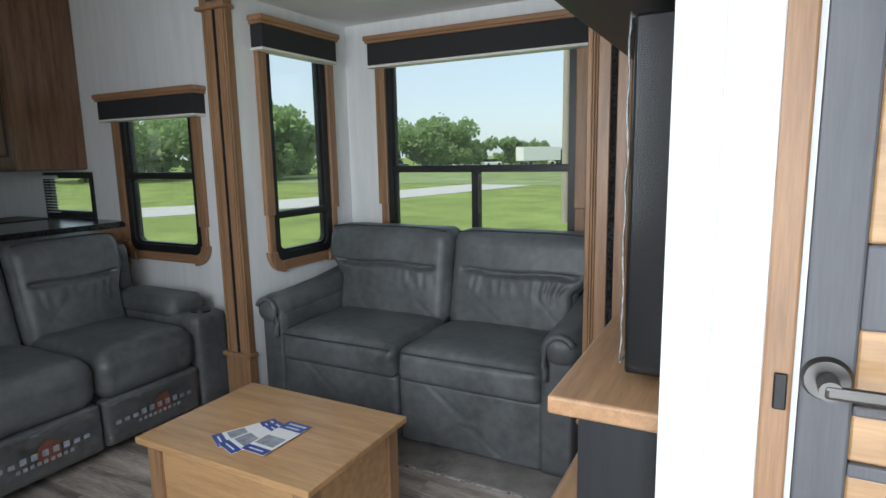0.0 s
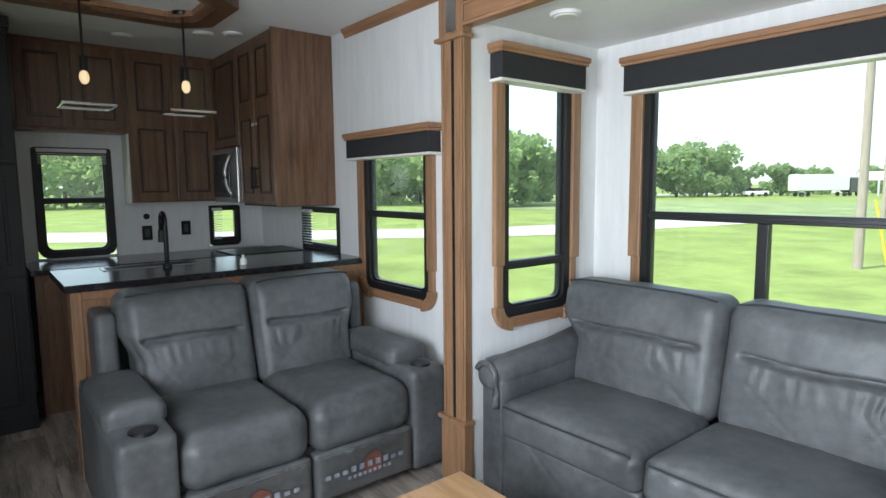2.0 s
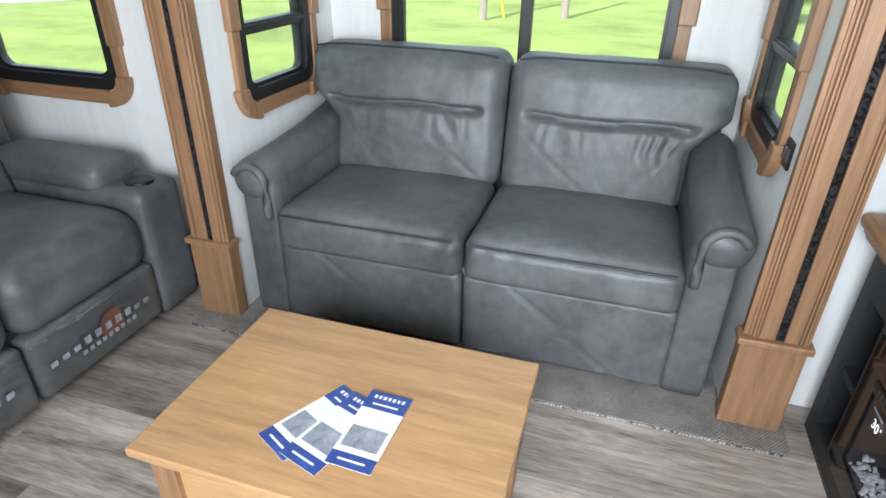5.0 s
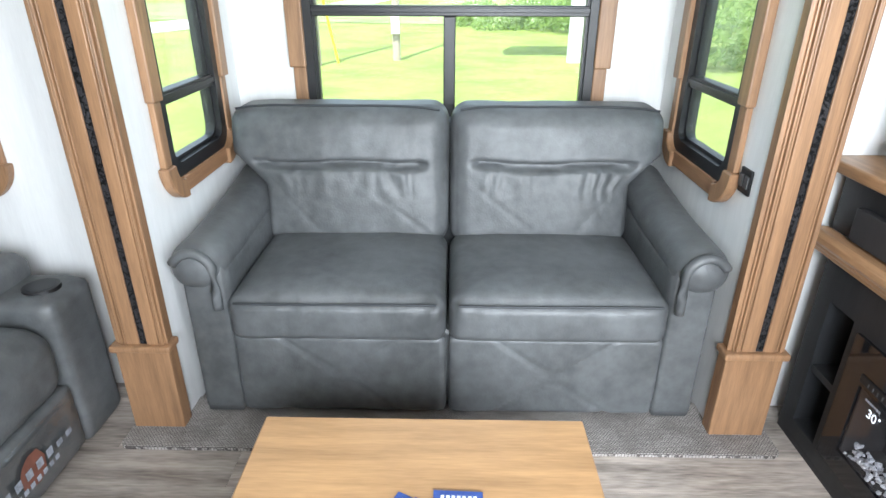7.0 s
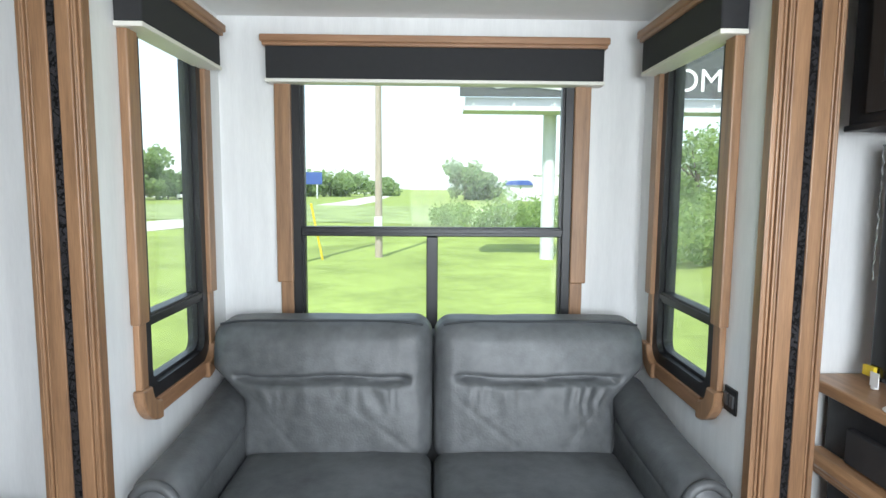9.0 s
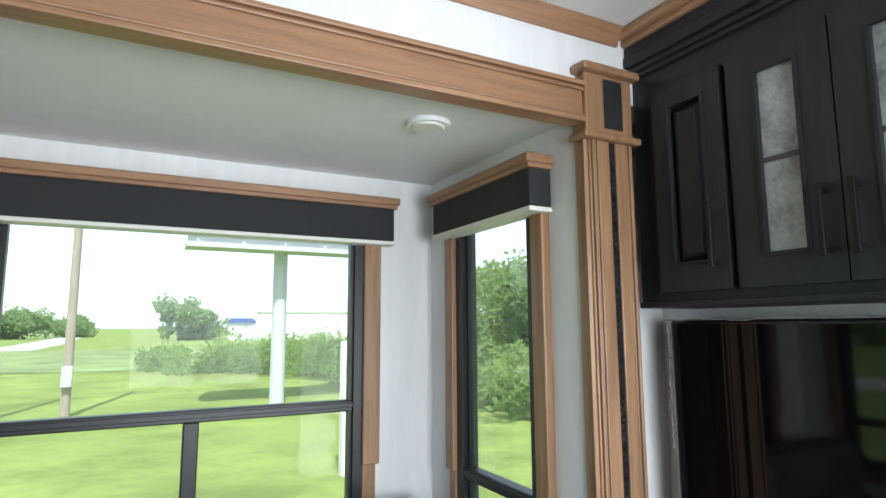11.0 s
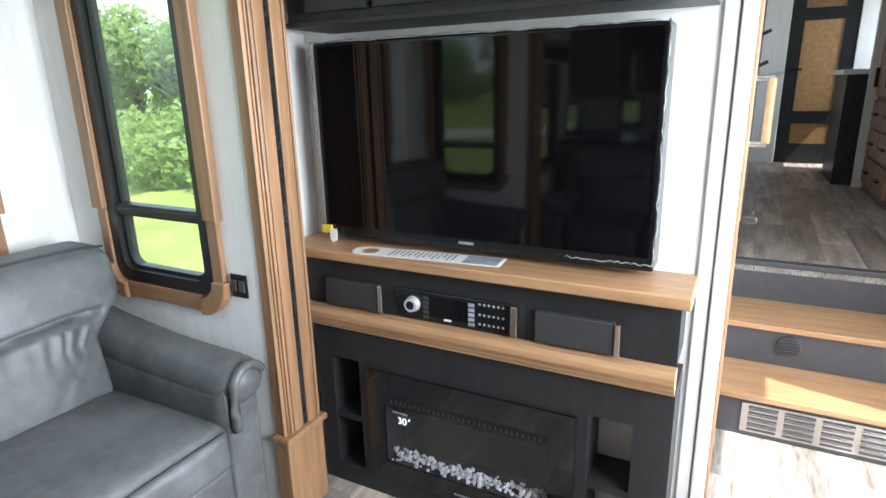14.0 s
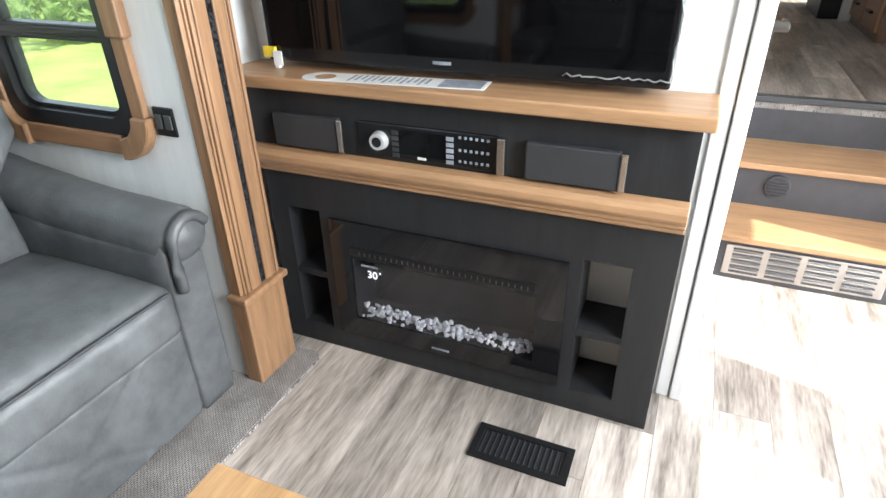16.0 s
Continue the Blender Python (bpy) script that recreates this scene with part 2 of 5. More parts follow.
def soft_box(x0, x1, y0, y1, z0, z1, r, n=14, fn=None):
    """A cushion: rounded box with n steps an edge; fn(x, y, z, u, v, w) moves each point, with u, v, w in -1..1."""
    bm = bmesh.new()
    bmesh.ops.create_cube(bm, size=2)
    bmesh.ops.subdivide_edges(bm, edges=list(bm.edges), cuts=n - 1, use_grid_fill=True)
    c = Vector(((x0 + x1) / 2, (y0 + y1) / 2, (z0 + z1) / 2))
    h = Vector(((x1 - x0) / 2, (y1 - y0) / 2, (z1 - z0) / 2))
    for v in bm.verts:
        p = v.co.copy()
        w = Vector([math.copysign(abs(a) ** 0.8, a) for a in p])
        q = Vector([w[i] * h[i] for i in range(3)])
        k = Vector([max(-(h[i] - r), min(h[i] - r, q[i])) for i in range(3)])
        d = q - k
        if d.length > 1e-6:
            q = k + d.normalized() * min(r, d.length * 1.0 if sum(abs(x) > 1e-6 for x in d) < 2 else r)
        q = q + c
        v.co = Vector(fn(q.x, q.y, q.z, *p)) if fn else q
    return bm


def mesh_object(name, bm, material, smooth=False):
    me = bpy.data.meshes.new(name)
    bm.to_mesh(me)
    bm.free()
    me.materials.append(material)
    if smooth:
        me.shade_smooth()
    return new(name, me)


def part(name, bm, material, parent, label="", smooth=False):
    ob = mesh_object(name, bm, material, smooth)
    ob.parent = parent
    if label:
        ob["label"] = label
    return ob


def thing(name, label, category, m=None, group="", kind=""):
    ob = new(name)
    if m is not None:
        ob.matrix_world = m
    return tagged(ob, label, category, group, kind)


def solo(name, bm, material, label, category, group="", kind="", smooth=False):
    return tagged(mesh_object(name, bm, material, smooth), label, category, group, kind)


def text_part(words, size, m, material, parent, name="lettering"):
    cu = bpy.data.curves.new(name, "FONT")
    cu.body, cu.size, cu.extrude, cu.align_x, cu.align_y = words, size, 0.0004, "CENTER", "CENTER"
    cu.materials.append(material)
    ob = new(name, cu)
    ob.parent = parent
    ob.matrix_local = m
    return ob


def wall(name, axis, pos, thick, u0, u1, z0, z1, holes=(), material=None, label="plain white panelled wall"):
    """A wall whose room face lies at pos, with thickness going to pos + thick; holes (u0, u1, z0, z1) go right through."""
    us = sorted({u0, u1, *[h[0] for h in holes], *[h[1] for h in holes]})
    zs = sorted({z0, z1, *[h[2] for h in holes], *[h[3] for h in holes]})
    us, zs = [u for u in us if u0 <= u <= u1], [z for z in zs if z0 <= z <= z1]
    def solid(i, j):
        if not (0 <= i < len(us) - 1 and 0 <= j < len(zs) - 1):
            return False
        cu, cz = (us[i] + us[i + 1]) / 2, (zs[j] + zs[j + 1]) / 2
        return not any(h[0] < cu < h[1] and h[2] < cz < h[3] for h in holes)
    bm = bmesh.new()
    def P(u, z, d):
        return bm.verts.new((u, pos + d, z) if axis == "y" else (pos + d, u, z))
    for i in range(len(us) - 1):
        for j in range(len(zs) - 1):
            if not solid(i, j):
                continue
            a, b, c, d = us[i], us[i + 1], zs[j], zs[j + 1]
            quads = [[(a, c, 0), (b, c, 0), (b, d, 0), (a, d, 0)], [(a, c, thick), (a, d, thick), (b, d, thick), (b, c, thick)]]
            if not solid(i - 1, j): quads.append([(a, c, 0), (a, d, 0), (a, d, thick), (a, c, thick)])
            if not solid(i + 1, j): quads.append([(b, c, 0), (b, c, thick), (b, d, thick), (b, d, 0)])
            if not solid(i, j - 1): quads.append([(a, c, 0), (a, c, thick), (b, c, thick), (b, c, 0)])
            if not solid(i, j + 1): quads.append([(a, d, 0), (b, d, 0), (b, d, thick), (a, d, thick)])
            for q in quads:
                bm.faces.new([P(*p) for p in q])
    bmesh.ops.remove_doubles(bm, verts=bm.verts, dist=1e-5)
    bmesh.ops.recalc_face_normals(bm, faces=bm.faces)
    return solo(name, bm, material or WALL, label, "wall", kind="structure")


# ------------------------------------------------------------------ the shell
XL, XR, YB, YK, YH, CZ, SZ, UP = -2.195, -0.453, 3.345, 2.64, 1.19, 2.395, 2.12, 0.575
wall("wall_back", "y", YB, 0.06, XL - 0.06, XR + 0.06, -0.3, SZ + 0.06, [(-1.905, -0.745, 0.62, 1.95)], label="white end wall of the sofa slide-out with a large window")
wall("wall_slide_west", "x", XL, -0.06, 2.45, YB, -0.3, SZ + 0.06, [(2.63, 3.125, 0.78, 1.95)], label="white side wall of the slide-out with a tall window")
wall("wall_slide_east", "x", XR, 0.06, 2.45, YB, -0.3, SZ + 0.06, [(2.63, 3.125, 0.78, 1.95)], label="white side wall of the slide-out with a tall window")
wall("wall_kitchen_side", "y", YK, 0.06, -5.2, XL - 0.06, -0.3, CZ, [(-3.40, -2.74, 0.76, 1.66), (-4.30, -3.74, 0.94, 1.27)], label="white side wall beside the kitchen with windows")
wall("wall_return_east", "y", 2.56, 0.08, XR + 0.06, -0.03, -0.02, CZ, label="narrow white wall between pilaster and television")
wall("wall_over_slide", "y", 2.43, 0.13, -2.28, -0.031, SZ + 0.06, CZ, label="white strip of wall over the slide-out opening")
wall("wall_end", "x", -5.1, -0.06, -0.2, YK, -0.3, CZ, [(1.05, 1.53, 0.93, 1.70), (2.2, 2.45, 0.94, 1.27)], label="kitchen end wall with a window over the counter")
wall("wall_television", "x", -0.03, 0.09, YH + 0.03, 2.64, -0.02, CZ, label="white wall behind the television")
wall("wall_hall", "y", YH, 0.06, -0.03, 5.3, -0.02, 2.7, [(0.13, 0.72, 0.03, 1.93)], label="white hall wall with a grey and oak door")
# The hole at -1.6..-0.4 is for the added, unseen window.
wall("wall_entry", "y", -0.12, -0.06, -5.2, 5.3, -0.3, 2.7, [(-0.1, 0.62, 0.0, 1.95), (-1.6, -0.4, 0.95, 1.95), (4.74, 5.16, 1.45, 2.1)], label="plain white wall on the entrance side")
wall("wall_hall_end", "x", 5.24, 0.06, -0.2, 1.3, UP, 2.7, [(0.38, 0.95, UP, 2.385)], label="white wall at the end of the hall")
wall("wall_beyond", "x", 5.9, 0.06, -0.2, 1.3, UP, 2.7, label="plain wall beyond the hall door")
solo("ceiling", boxes((-5.2, 0.9, -0.2, 2.64, CZ, CZ + 0.06)), CEIL, "white panelled ceiling of the living area", "ceiling", kind="structure")
solo("ceiling_slide", boxes((XL - 0.06, XR + 0.06, 2.45, YB + 0.06, SZ, SZ + 0.06)), CEIL, "low white ceiling of the sofa slide-out", "ceiling", kind="structure")
solo("ceiling_hall", boxes((0.9, 5.96, -0.2, 1.3, 2.56, 2.62)), CEIL, "white hall ceiling with small lamps and a vent", "ceiling", kind="structure")
solo("trim_hall_header", bb(0.86, 0.93, -0.12, YH, 2.285, 2.365), OAKX, "oak header board across the hall opening", "trim", kind="structure")
solo("wall_over_hall", boxes((0.87, 0.92, -0.12, YH, 2.366, 2.62)), WALL, "white strip over the hall header", "wall", kind="structure")
solo("floor_slide", boxes((XL - 0.06, XR + 0.06, 2.47, YB + 0.06, -0.04, 0.004)), CARPET, "slide-out floor under the sofa", "floor", kind="structure")
solo("floor_hall", boxes((1.385, 5.96, -0.2, YH, UP - 0.05, UP)), CARPET, "raised vinyl plank floor of the hall", "floor", kind="structure")

# ------------------------------------------------------------------ windows


def window(name, m, u0, u1, v0, v1, bar, mull=None, rb=0.07, trim_step=None, val=None, label="", trim=0.06, fw=0.045):
    """A black-framed window in the opening u0..u1, v0..v1 (x to the right, y outwards, z up), with oak casing and a box valance."""
    w = thing(name, label, "window", m, kind="structure")
    o = round_rect(u0 + 0.001, u1 - 0.001, v0 + 0.001, v1 - 0.001, rb, 0.02)
    i = round_rect(u0 + fw, u1 - fw, v0 + fw, v1 - fw, max(0.02, rb - fw * 0.5), 0.012)
    part("window_frame", ring(o, i, -0.012, 0.05), BLACK, w)
    part("frame_lip", ring(i, round_rect(u0 + fw + 0.012, u1 - fw - 0.012, v0 + fw + 0.012, v1 - fw - 0.012, max(0.015, rb - fw * 0.5), 0.01), 0.008, 0.04), BLACK, w)
    part("crossbar", joined(bb(u0 + fw, u1 - fw, -0.004, 0.042, bar - 0.02, bar + 0.02), bb(u0 + fw, u1 - fw, -0.010, 0.0, bar - 0.006, bar + 0.012, 0.002)), BLACK, w)
    if mull is not None:
        part("mullion", bb(mull - 0.024, mull + 0.024, -0.002, 0.04, v0 + fw, bar - 0.02), BLACK, w)
    cuts = [(u0 + fw, u1 - fw, bar + 0.02, v1 - fw)] + ([(u0 + fw, u1 - fw, v0 + fw, bar - 0.02)] if mull is None else [(u0 + fw, mull - 0.024, v0 + fw, bar - 0.02), (mull + 0.024, u1 - fw, v0 + fw, bar - 0.02)])
    for a, b, c, d in cuts:
        p = part("pane", boxes((a - 0.004, b + 0.004, 0.020, 0.024, c - 0.004, d + 0.004)), GLASS, w)
        p.visible_shadow = False
    if trim:
        t, st = trim, trim_step or v0 + 0.3
        for s, e in ((-1, u0), (1, u1)):
            a, b = sorted((e - s * 0.004, e + s * t))
            part("casing", bb(a, b, -0.030, 0.0, st, v1, 0.005), OAKZ, w)
            a, b = sorted((e - s * 0.002, e + s * (t - 0.012)))
            part("casing_foot", bb(a, b, -0.020, 0.0, v0 + 0.05, st, 0.004), OAKZ, w)
            cx = e - s * 0.06
            pts = [(cx + s * (0.06 + t + 0.006) * math.cos(radians(k * 11.25)), v0 + 0.06 - (0.06 + t + 0.006) * math.sin(radians(k * 11.25))) for k in range(9)]
            pts += [(cx + s * 0.062 * math.cos(radians(90 - k * 15)), v0 + 0.06 - 0.062 * math.sin(radians(90 - k * 15))) for k in range(7)]
            part("corner_block", bev(prism(pts, "y", -0.034, 0.0), 0.004, 1), OAKZ, w)
        part("sill", bb(u0 + 0.06, u1 - 0.06, -0.022, 0.0, v0 - t + 0.004, v0 + 0.002, 0.004), OAKX, w)
    if val:
        a, b, top, bot, dep = val
        va = thing("window_valance", "charcoal cloth box valance with an oak cap over a window", "valance", m)
        part("cap", joined(bb(a - 0.018, b + 0.018, -dep - 0.018, -0.001, top - 0.028, top, 0.006), bb(a - 0.010, b + 0.010, -dep - 0.010, -0.001, top - 0.042, top - 0.026, 0.004)), OAKX, va, "oak cap moulding")
        part("cloth_box", bb(a, b, -dep, -0.002, bot + 0.012, top - 0.04, 0.006), FABRIC, va)
        part("bottom_rail", bb(a - 0.004, b + 0.004, -dep - 0.003, -0.002, bot, bot + 0.014, 0.003), CREAM, va, "white bottom rail of the shade")
    return w


window("window_1", pose(0, YB, 0), -1.905, -0.745, 0.62, 1.95, 1.256, -1.326, trim_step=1.045, val=(-1.985, -0.648, 2.03, 1.85, 0.075), label="large black-framed window in three panes behind the sofa", trim=0.062, fw=0.036)
window("window_2", pose(XL, 0, 0, 0, 0, 90), 2.63, 3.125, 0.78, 1.95, 1.03, trim_step=1.035, val=(2.56, 3.15, 2.035, 1.868, 0.08), label="tall black-framed slide-out window with oak casing", trim=0.055)
window("window_3", pose(XR, 0, 0, 0, 0, -90), -3.125, -2.63, 0.78, 1.95, 1.035, trim_step=1.035, val=(-3.175, -2.56, 2.035, 1.868, 0.08), label="tall black-framed slide-out window with oak casing", trim=0.055)
window("window_4", pose(0, YK, 0), -3.40, -2.74, 0.78, 1.66, 1.245, trim_step=0.95, val=(-3.485, -2.64, 1.735, 1.572, 0.085), label="black-framed window beside the loveseat with oak casing", trim=0.055)
window("window_5", pose(-5.1, 0, 0, 0, 0, 90), 1.05, 1.53, 0.93, 1.70, 1.33, trim=0, label="black-framed kitchen window over the sink counter")
window("window_6", pose(0, YK, 0), -4.30, -3.74, 0.94, 1.27, 0.99, trim=0, label="small black-framed window under the wall cabinet", rb=0.04, fw=0.03)
window("window_7", pose(-5.1, 0, 0, 0, 0, 90), 2.2, 2.45, 0.94, 1.27, 0.99, trim=0, label="small black-framed window in the kitchen corner", rb=0.04, fw=0.03)
# Window added out of view, as an opening for the sofa's fill lamp.
window("window_8_added", pose(0, -0.12, 0, 0, 0, 180), 0.4, 1.6, 0.95, 1.95, 1.35, 1.0, trim=0, label="unseen black-framed window added on the entrance side to light the sofa")


def blind(m, u0, u1, v0, v1, n):
    b = thing("window_blind", "white horizontal slat blind partly let down", "blind", m)
    part("head_rail", bb(u0, u1, -0.03, -0.005, v1 - 0.025, v1), WHITE, b)
    for k in range(n):
        z = v1 - 0.035 - (v1 - v0 - 0.035) * k / n
        part("slat", boxes((u0 + 0.005, u1 - 0.005, -0.026, -0.008, z - 0.003, z)), WHITE, b)


blind(pose(-5.1, 0, 0, 0, 0, 90), 1.08, 1.50, 1.58, 1.69, 7)
blind(pose(0, YK, 0), -4.27, -4.12, 0.98, 1.25, 12)
blind(pose(-5.1, 0, 0, 0, 0, 90), 2.22, 2.30, 0.98, 1.25, 12)

# ------------------------------------------------------------------ slide-out trim: posts, header, crown


def post(name, x0, x1):
    p = thing(name, "fluted oak pilaster with a dark inset strip beside the slide-out", "pilaster", kind="structure")
    w = x1 - x0
    part("shaft", bb(x0 + 0.008, x1 - 0.008, 2.405, 2.449, 0.0, 2.06, 0.004), OAKZ, p)
    a, b = (x0 + 0.008, XL - 0.063) if x0 < -1 else (XR + 0.063, x1 - 0.008)
    part("return_board", boxes((a, b, 2.4495, 2.638, 0.0, 2.25)), OAKZ, p)
    for f0, f1, dy in ((0.02, 0.07, 0.004), (0.09, 0.13, 0.012), (0.145, 0.185, 0.016), (0.20, 0.235, 0.012), (0.245, 0.485, 0.014), (0.615, 0.825, 0.014), (0.84, 0.875, 0.012), (0.885, 0.925, 0.016), (0.94, 0.985, 0.010)):
        part("flute", bb(x0 + w * f0, x0 + w * f1, 2.41 - dy, 2.41, 0.32, 2.05, 0.003), OAKZ, p)
    part("inset_strip", boxes((x0 + w * 0.487, x0 + w * 0.613, 2.400, 2.408, 0.33, 2.05)), WEAVE, p, "dark woven inset strip")
    part("plinth", bb(x0 + 0.002, x1 - 0.002, 2.392, 2.449, 0.0, 0.315, 0.004), OAKZ, p)
    part("plinth_cap", bb(x0 - 0.010, x1 + 0.010, 2.378, 2.449, 0.312, 0.335, 0.006), OAKZ, p)
    part("collar", bb(x0 - 0.012, x1 + 0.012, 2.376, 2.449, 2.04, 2.06, 0.006), OAKZ, p)
    part("head_block", bb(x0 + 0.004, x1 - 0.004, 2.392, 2.449, 2.06, 2.23, 0.006), OAKZ, p)
    part("mirror_inlay", boxes((x0 + w * 0.36, x0 + w * 0.74, 2.387, 2.392, 2.075, 2.215)), CHROME, p, "bright metal inlay")
    part("capital", bb(x0 - 0.014, x1 + 0.014, 2.372, 2.449, 2.228, 2.252, 0.008), OAKZ, p)
    return p


post("pilaster_west", -2.352, -2.182)
post("pilaster_east", -0.468, -0.290)
hd = thing("trim_header", "moulded oak header beam over the slide-out opening", "trim", kind="structure")
part("board", bb(-2.185, -0.465, 2.40, 2.449, 2.085, 2.195), OAKX, hd)
for z0, z1, d in ((2.083, 2.097, 0.014), (2.100, 2.108, 0.008), (2.172, 2.181, 0.008), (2.185, 2.198, 0.014)):
    part("bead", bb(-2.185, -0.465, 2.40 - d, 2.40, z0, z1, 0.003), OAKX, hd)


def crown(axis, a, b, pos, s, z=CZ):
    q = [(pos, z - 0.05), (pos + s * 0.010, z - 0.052), (pos + s * 0.016, z - 0.035), (pos + s * 0.030, z - 0.018), (pos + s * 0.036, z), (pos, z)]
    solo("trim_crown", prism(q, axis, a, b), OAKX if axis == "x" else OAKY, "oak crown moulding at the ceiling", "trim", kind="structure")


crown("x", -2.28, -0.31, 2.43, -1)
crown("x", -3.60, -2.30, YK, -1)

for x, y in ((-0.795, 2.68), (-1.88, 2.70)):
    l = thing("ceiling_lamp", "small round white ceiling lamp, unlit, in the slide-out", "lamp", group="slide-out ceiling lamps")
    part("rim", cyl((x, y, SZ - 0.012), (x, y, SZ), 0.062, 0.066, 28), WHITE, l, smooth=False)
    part("lens", cyl((x, y, SZ - 0.018), (x, y, SZ - 0.012), 0.044, 0.05, 28), CREAM, l)

sw = thing("light_switch", "small black double rocker switch on the white wall", "switch")
part("plate", bb(XR - 0.008, XR, 2.502, 2.568, 0.795, 0.870, 0.003), BLKM, sw)
for y in (2.519, 2.551):
    part("rocker", bb(XR - 0.013, XR - 0.007, y - 0.011, y + 0.011, 0.815, 0.852, 0.002), DARKG, sw)

# ------------------------------------------------------------------ seats


def wrinkle(x, y, z, k=1.0):
    v = noise.noise(Vector((x * 9, y * 9, z * 3))) * 0.5 + noise.noise(Vector((x * 22, y * 22, z * 8))) * 0.25
    return v * 0.008 * k


def crease(d, width, depth):
    return depth * math.exp(-(d / width) ** 2)


def back_cushion(x0, x1, y0, y1, z0, z1, lean, zc, notch=0.0, side=0, puff=0.03):
    """A seat back facing -y with a crosswise crease at zc; notch narrows its outer side low down."""
    zs = z1 - z0
    def fn(x, y, z, u, v, w):
        k = (z - z0) / zs
        y += lean * k
        if v < -0.2:
            cx = (x - (x0 + x1) / 2) / ((x1 - x0) / 2)
            y -= puff * (1 - u * u) * (0.4 + 0.6 * math.sin(math.pi * min(1, max(0, k))))
            y += crease(z - zc - 0.004 * math.sin(x * 14), 0.010, 0.055) * max(0.0, min(1.0, (0.82 - abs(cx)) / 0.10))
            fold = math.sin(x * 80 + 5 * noise.noise(Vector((x * 11, 1 + side, z * 6))) + z * 14 * cx)
            for q in (-0.5, 0.5):
                y += crease(abs(cx - q) - abs(z - z0 - 0.16) * 3.2, 0.025, 0.0025) * (z0 + 0.02 < z < zc - 0.05)
            y += 0.013 * fold * (1 if abs(cx) < 0.7 else 0.2) * max(0, 1 - abs(z - zc + 0.055) / 0.075) * (0.4 + 0.6 * noise.noise(Vector((x * 5, 3, side))))
        y += wrinkle(x, y, z, 1.0 if v < 0 else 0.3)
        if notch and u * side > 0:
            x -= side * notch * max(0, min(1, (zc + 0.03 - z) / 0.11)) * abs(u)
        return x, y, z + 0.006 * noise.noise(Vector((x * 6, 2, 2))) * (w > 0.5)
    return soft_box(x0, x1, y0, y1, z0, z1, 0.07, 58, fn)


def seat_cushion(x0, x1, y0, y1, z0, z1, r=0.04, front_folds=True, crown_=0.028):
    def fn(x, y, z, u, v, w):
        if w > 0:
            z += crown_ * (1 - u ** 4) * (1 - v ** 4)
        if v < -0.6 and front_folds:
            y -= 0.012 * (1 - u ** 4) * (1 - w * w)
            y += 0.015 * math.sin(x * 75 + 4 * noise.noise(Vector((x * 6, 0, z * 5)))) * max(0, 0.35 + noise.noise(Vector((x * 7, 5, z * 2)))) * (0.5 + 0.5 * w)
        y += wrinkle(x, y, z, 0.8)
        z += wrinkle(y, x, z, 0.6)
        return x, y, z
    return soft_box(x0, x1, y0, y1, z0, z1, r, 30, fn)


def tube(pts, r, seg=8):
    bm = bmesh.new()
    rings = []
    for i, p in enumerate(pts):
        t = (Vector(pts[min(i + 1, len(pts) - 1)]) - Vector(pts[max(i - 1, 0)])).normalized()
        q = t.to_track_quat("Z", "Y")
        rings.append([bm.verts.new(Vector(p) + q @ Vector((r * math.cos(2 * math.pi * k / seg), r * math.sin(2 * math.pi * k / seg), 0))) for k in range(seg)])
    for a, b in zip(rings, rings[1:]):
        for k in range(seg):
            bm.faces.new((a[k], a[(k + 1) % seg], b[(k + 1) % seg], b[k]))
    bm.faces.new(rings[0][::-1]), bm.faces.new(rings[-1])
    return bm


# sofa in the slide-out
SX0, SX1, SM = -2.16, -0.48, -1.32
sofa = thing("sofa", "slate-grey leather two-seat sofa with rolled arms in the slide-out", "sofa")
part("base", bb(SX0 + 0.05, SX1 - 0.05, 2.50, 3.28, 0.035, 0.34, 0.02), LEATHER, sofa)
for x0, x1, s in ((-2.005, SM - 0.004, -1), (SM + 0.004, -0.635, 1)):
    part("seat", seat_cushion(x0, x1, 2.435, 2.98, 0.32, 0.475), LEATHER, sofa, smooth=True)
    def low(x, y, z, u, v, w, a=x0, b=x1):
        if v < 0:
            y += crease(abs(x - (a + b) / 2) - abs(z - 0.18) * 1.3, 0.009, 0.009) + wrinkle(x, y, z, 1.4)
        return x, y, z
    part("front_panel", soft_box(x0, x1, 2.455, 2.56, 0.035, 0.335, 0.022, 44, low), LEATHER, sofa, smooth=True)
    o0, o1 = (SX0 + 0.02, SM - 0.003) if s < 0 else (SM + 0.003, SX1 - 0.045)
    bk = part("backrest", back_cushion(o0, o1, 2.925, 3.14, 0.43, 0.945, 0.10, 0.745, 0.115, s), LEATHER, sofa, smooth=True)
    part("piping", tube([(o0 + 0.035 + (o1 - o0 - 0.07) * k / 12, 3.035 + 0.004 * math.sin(k), 0.948 - 0.014 * (abs(k - 6) / 6) ** 6) for k in range(13)], 0.0045), PIPING, bk)
    part("seat_welt", tube([(x0 + 0.03 + (x1 - x0 - 0.06) * k / 10, 2.434 - 0.003 * math.sin(k * 0.6), 0.462) for k in range(11)], 0.004), PIPING, sofa)
part("back_shell", bb(SX0 + 0.03, SX1 - 0.05, 3.16, 3.31, 0.1, 0.86, 0.03, 3), LEATHER, sofa)
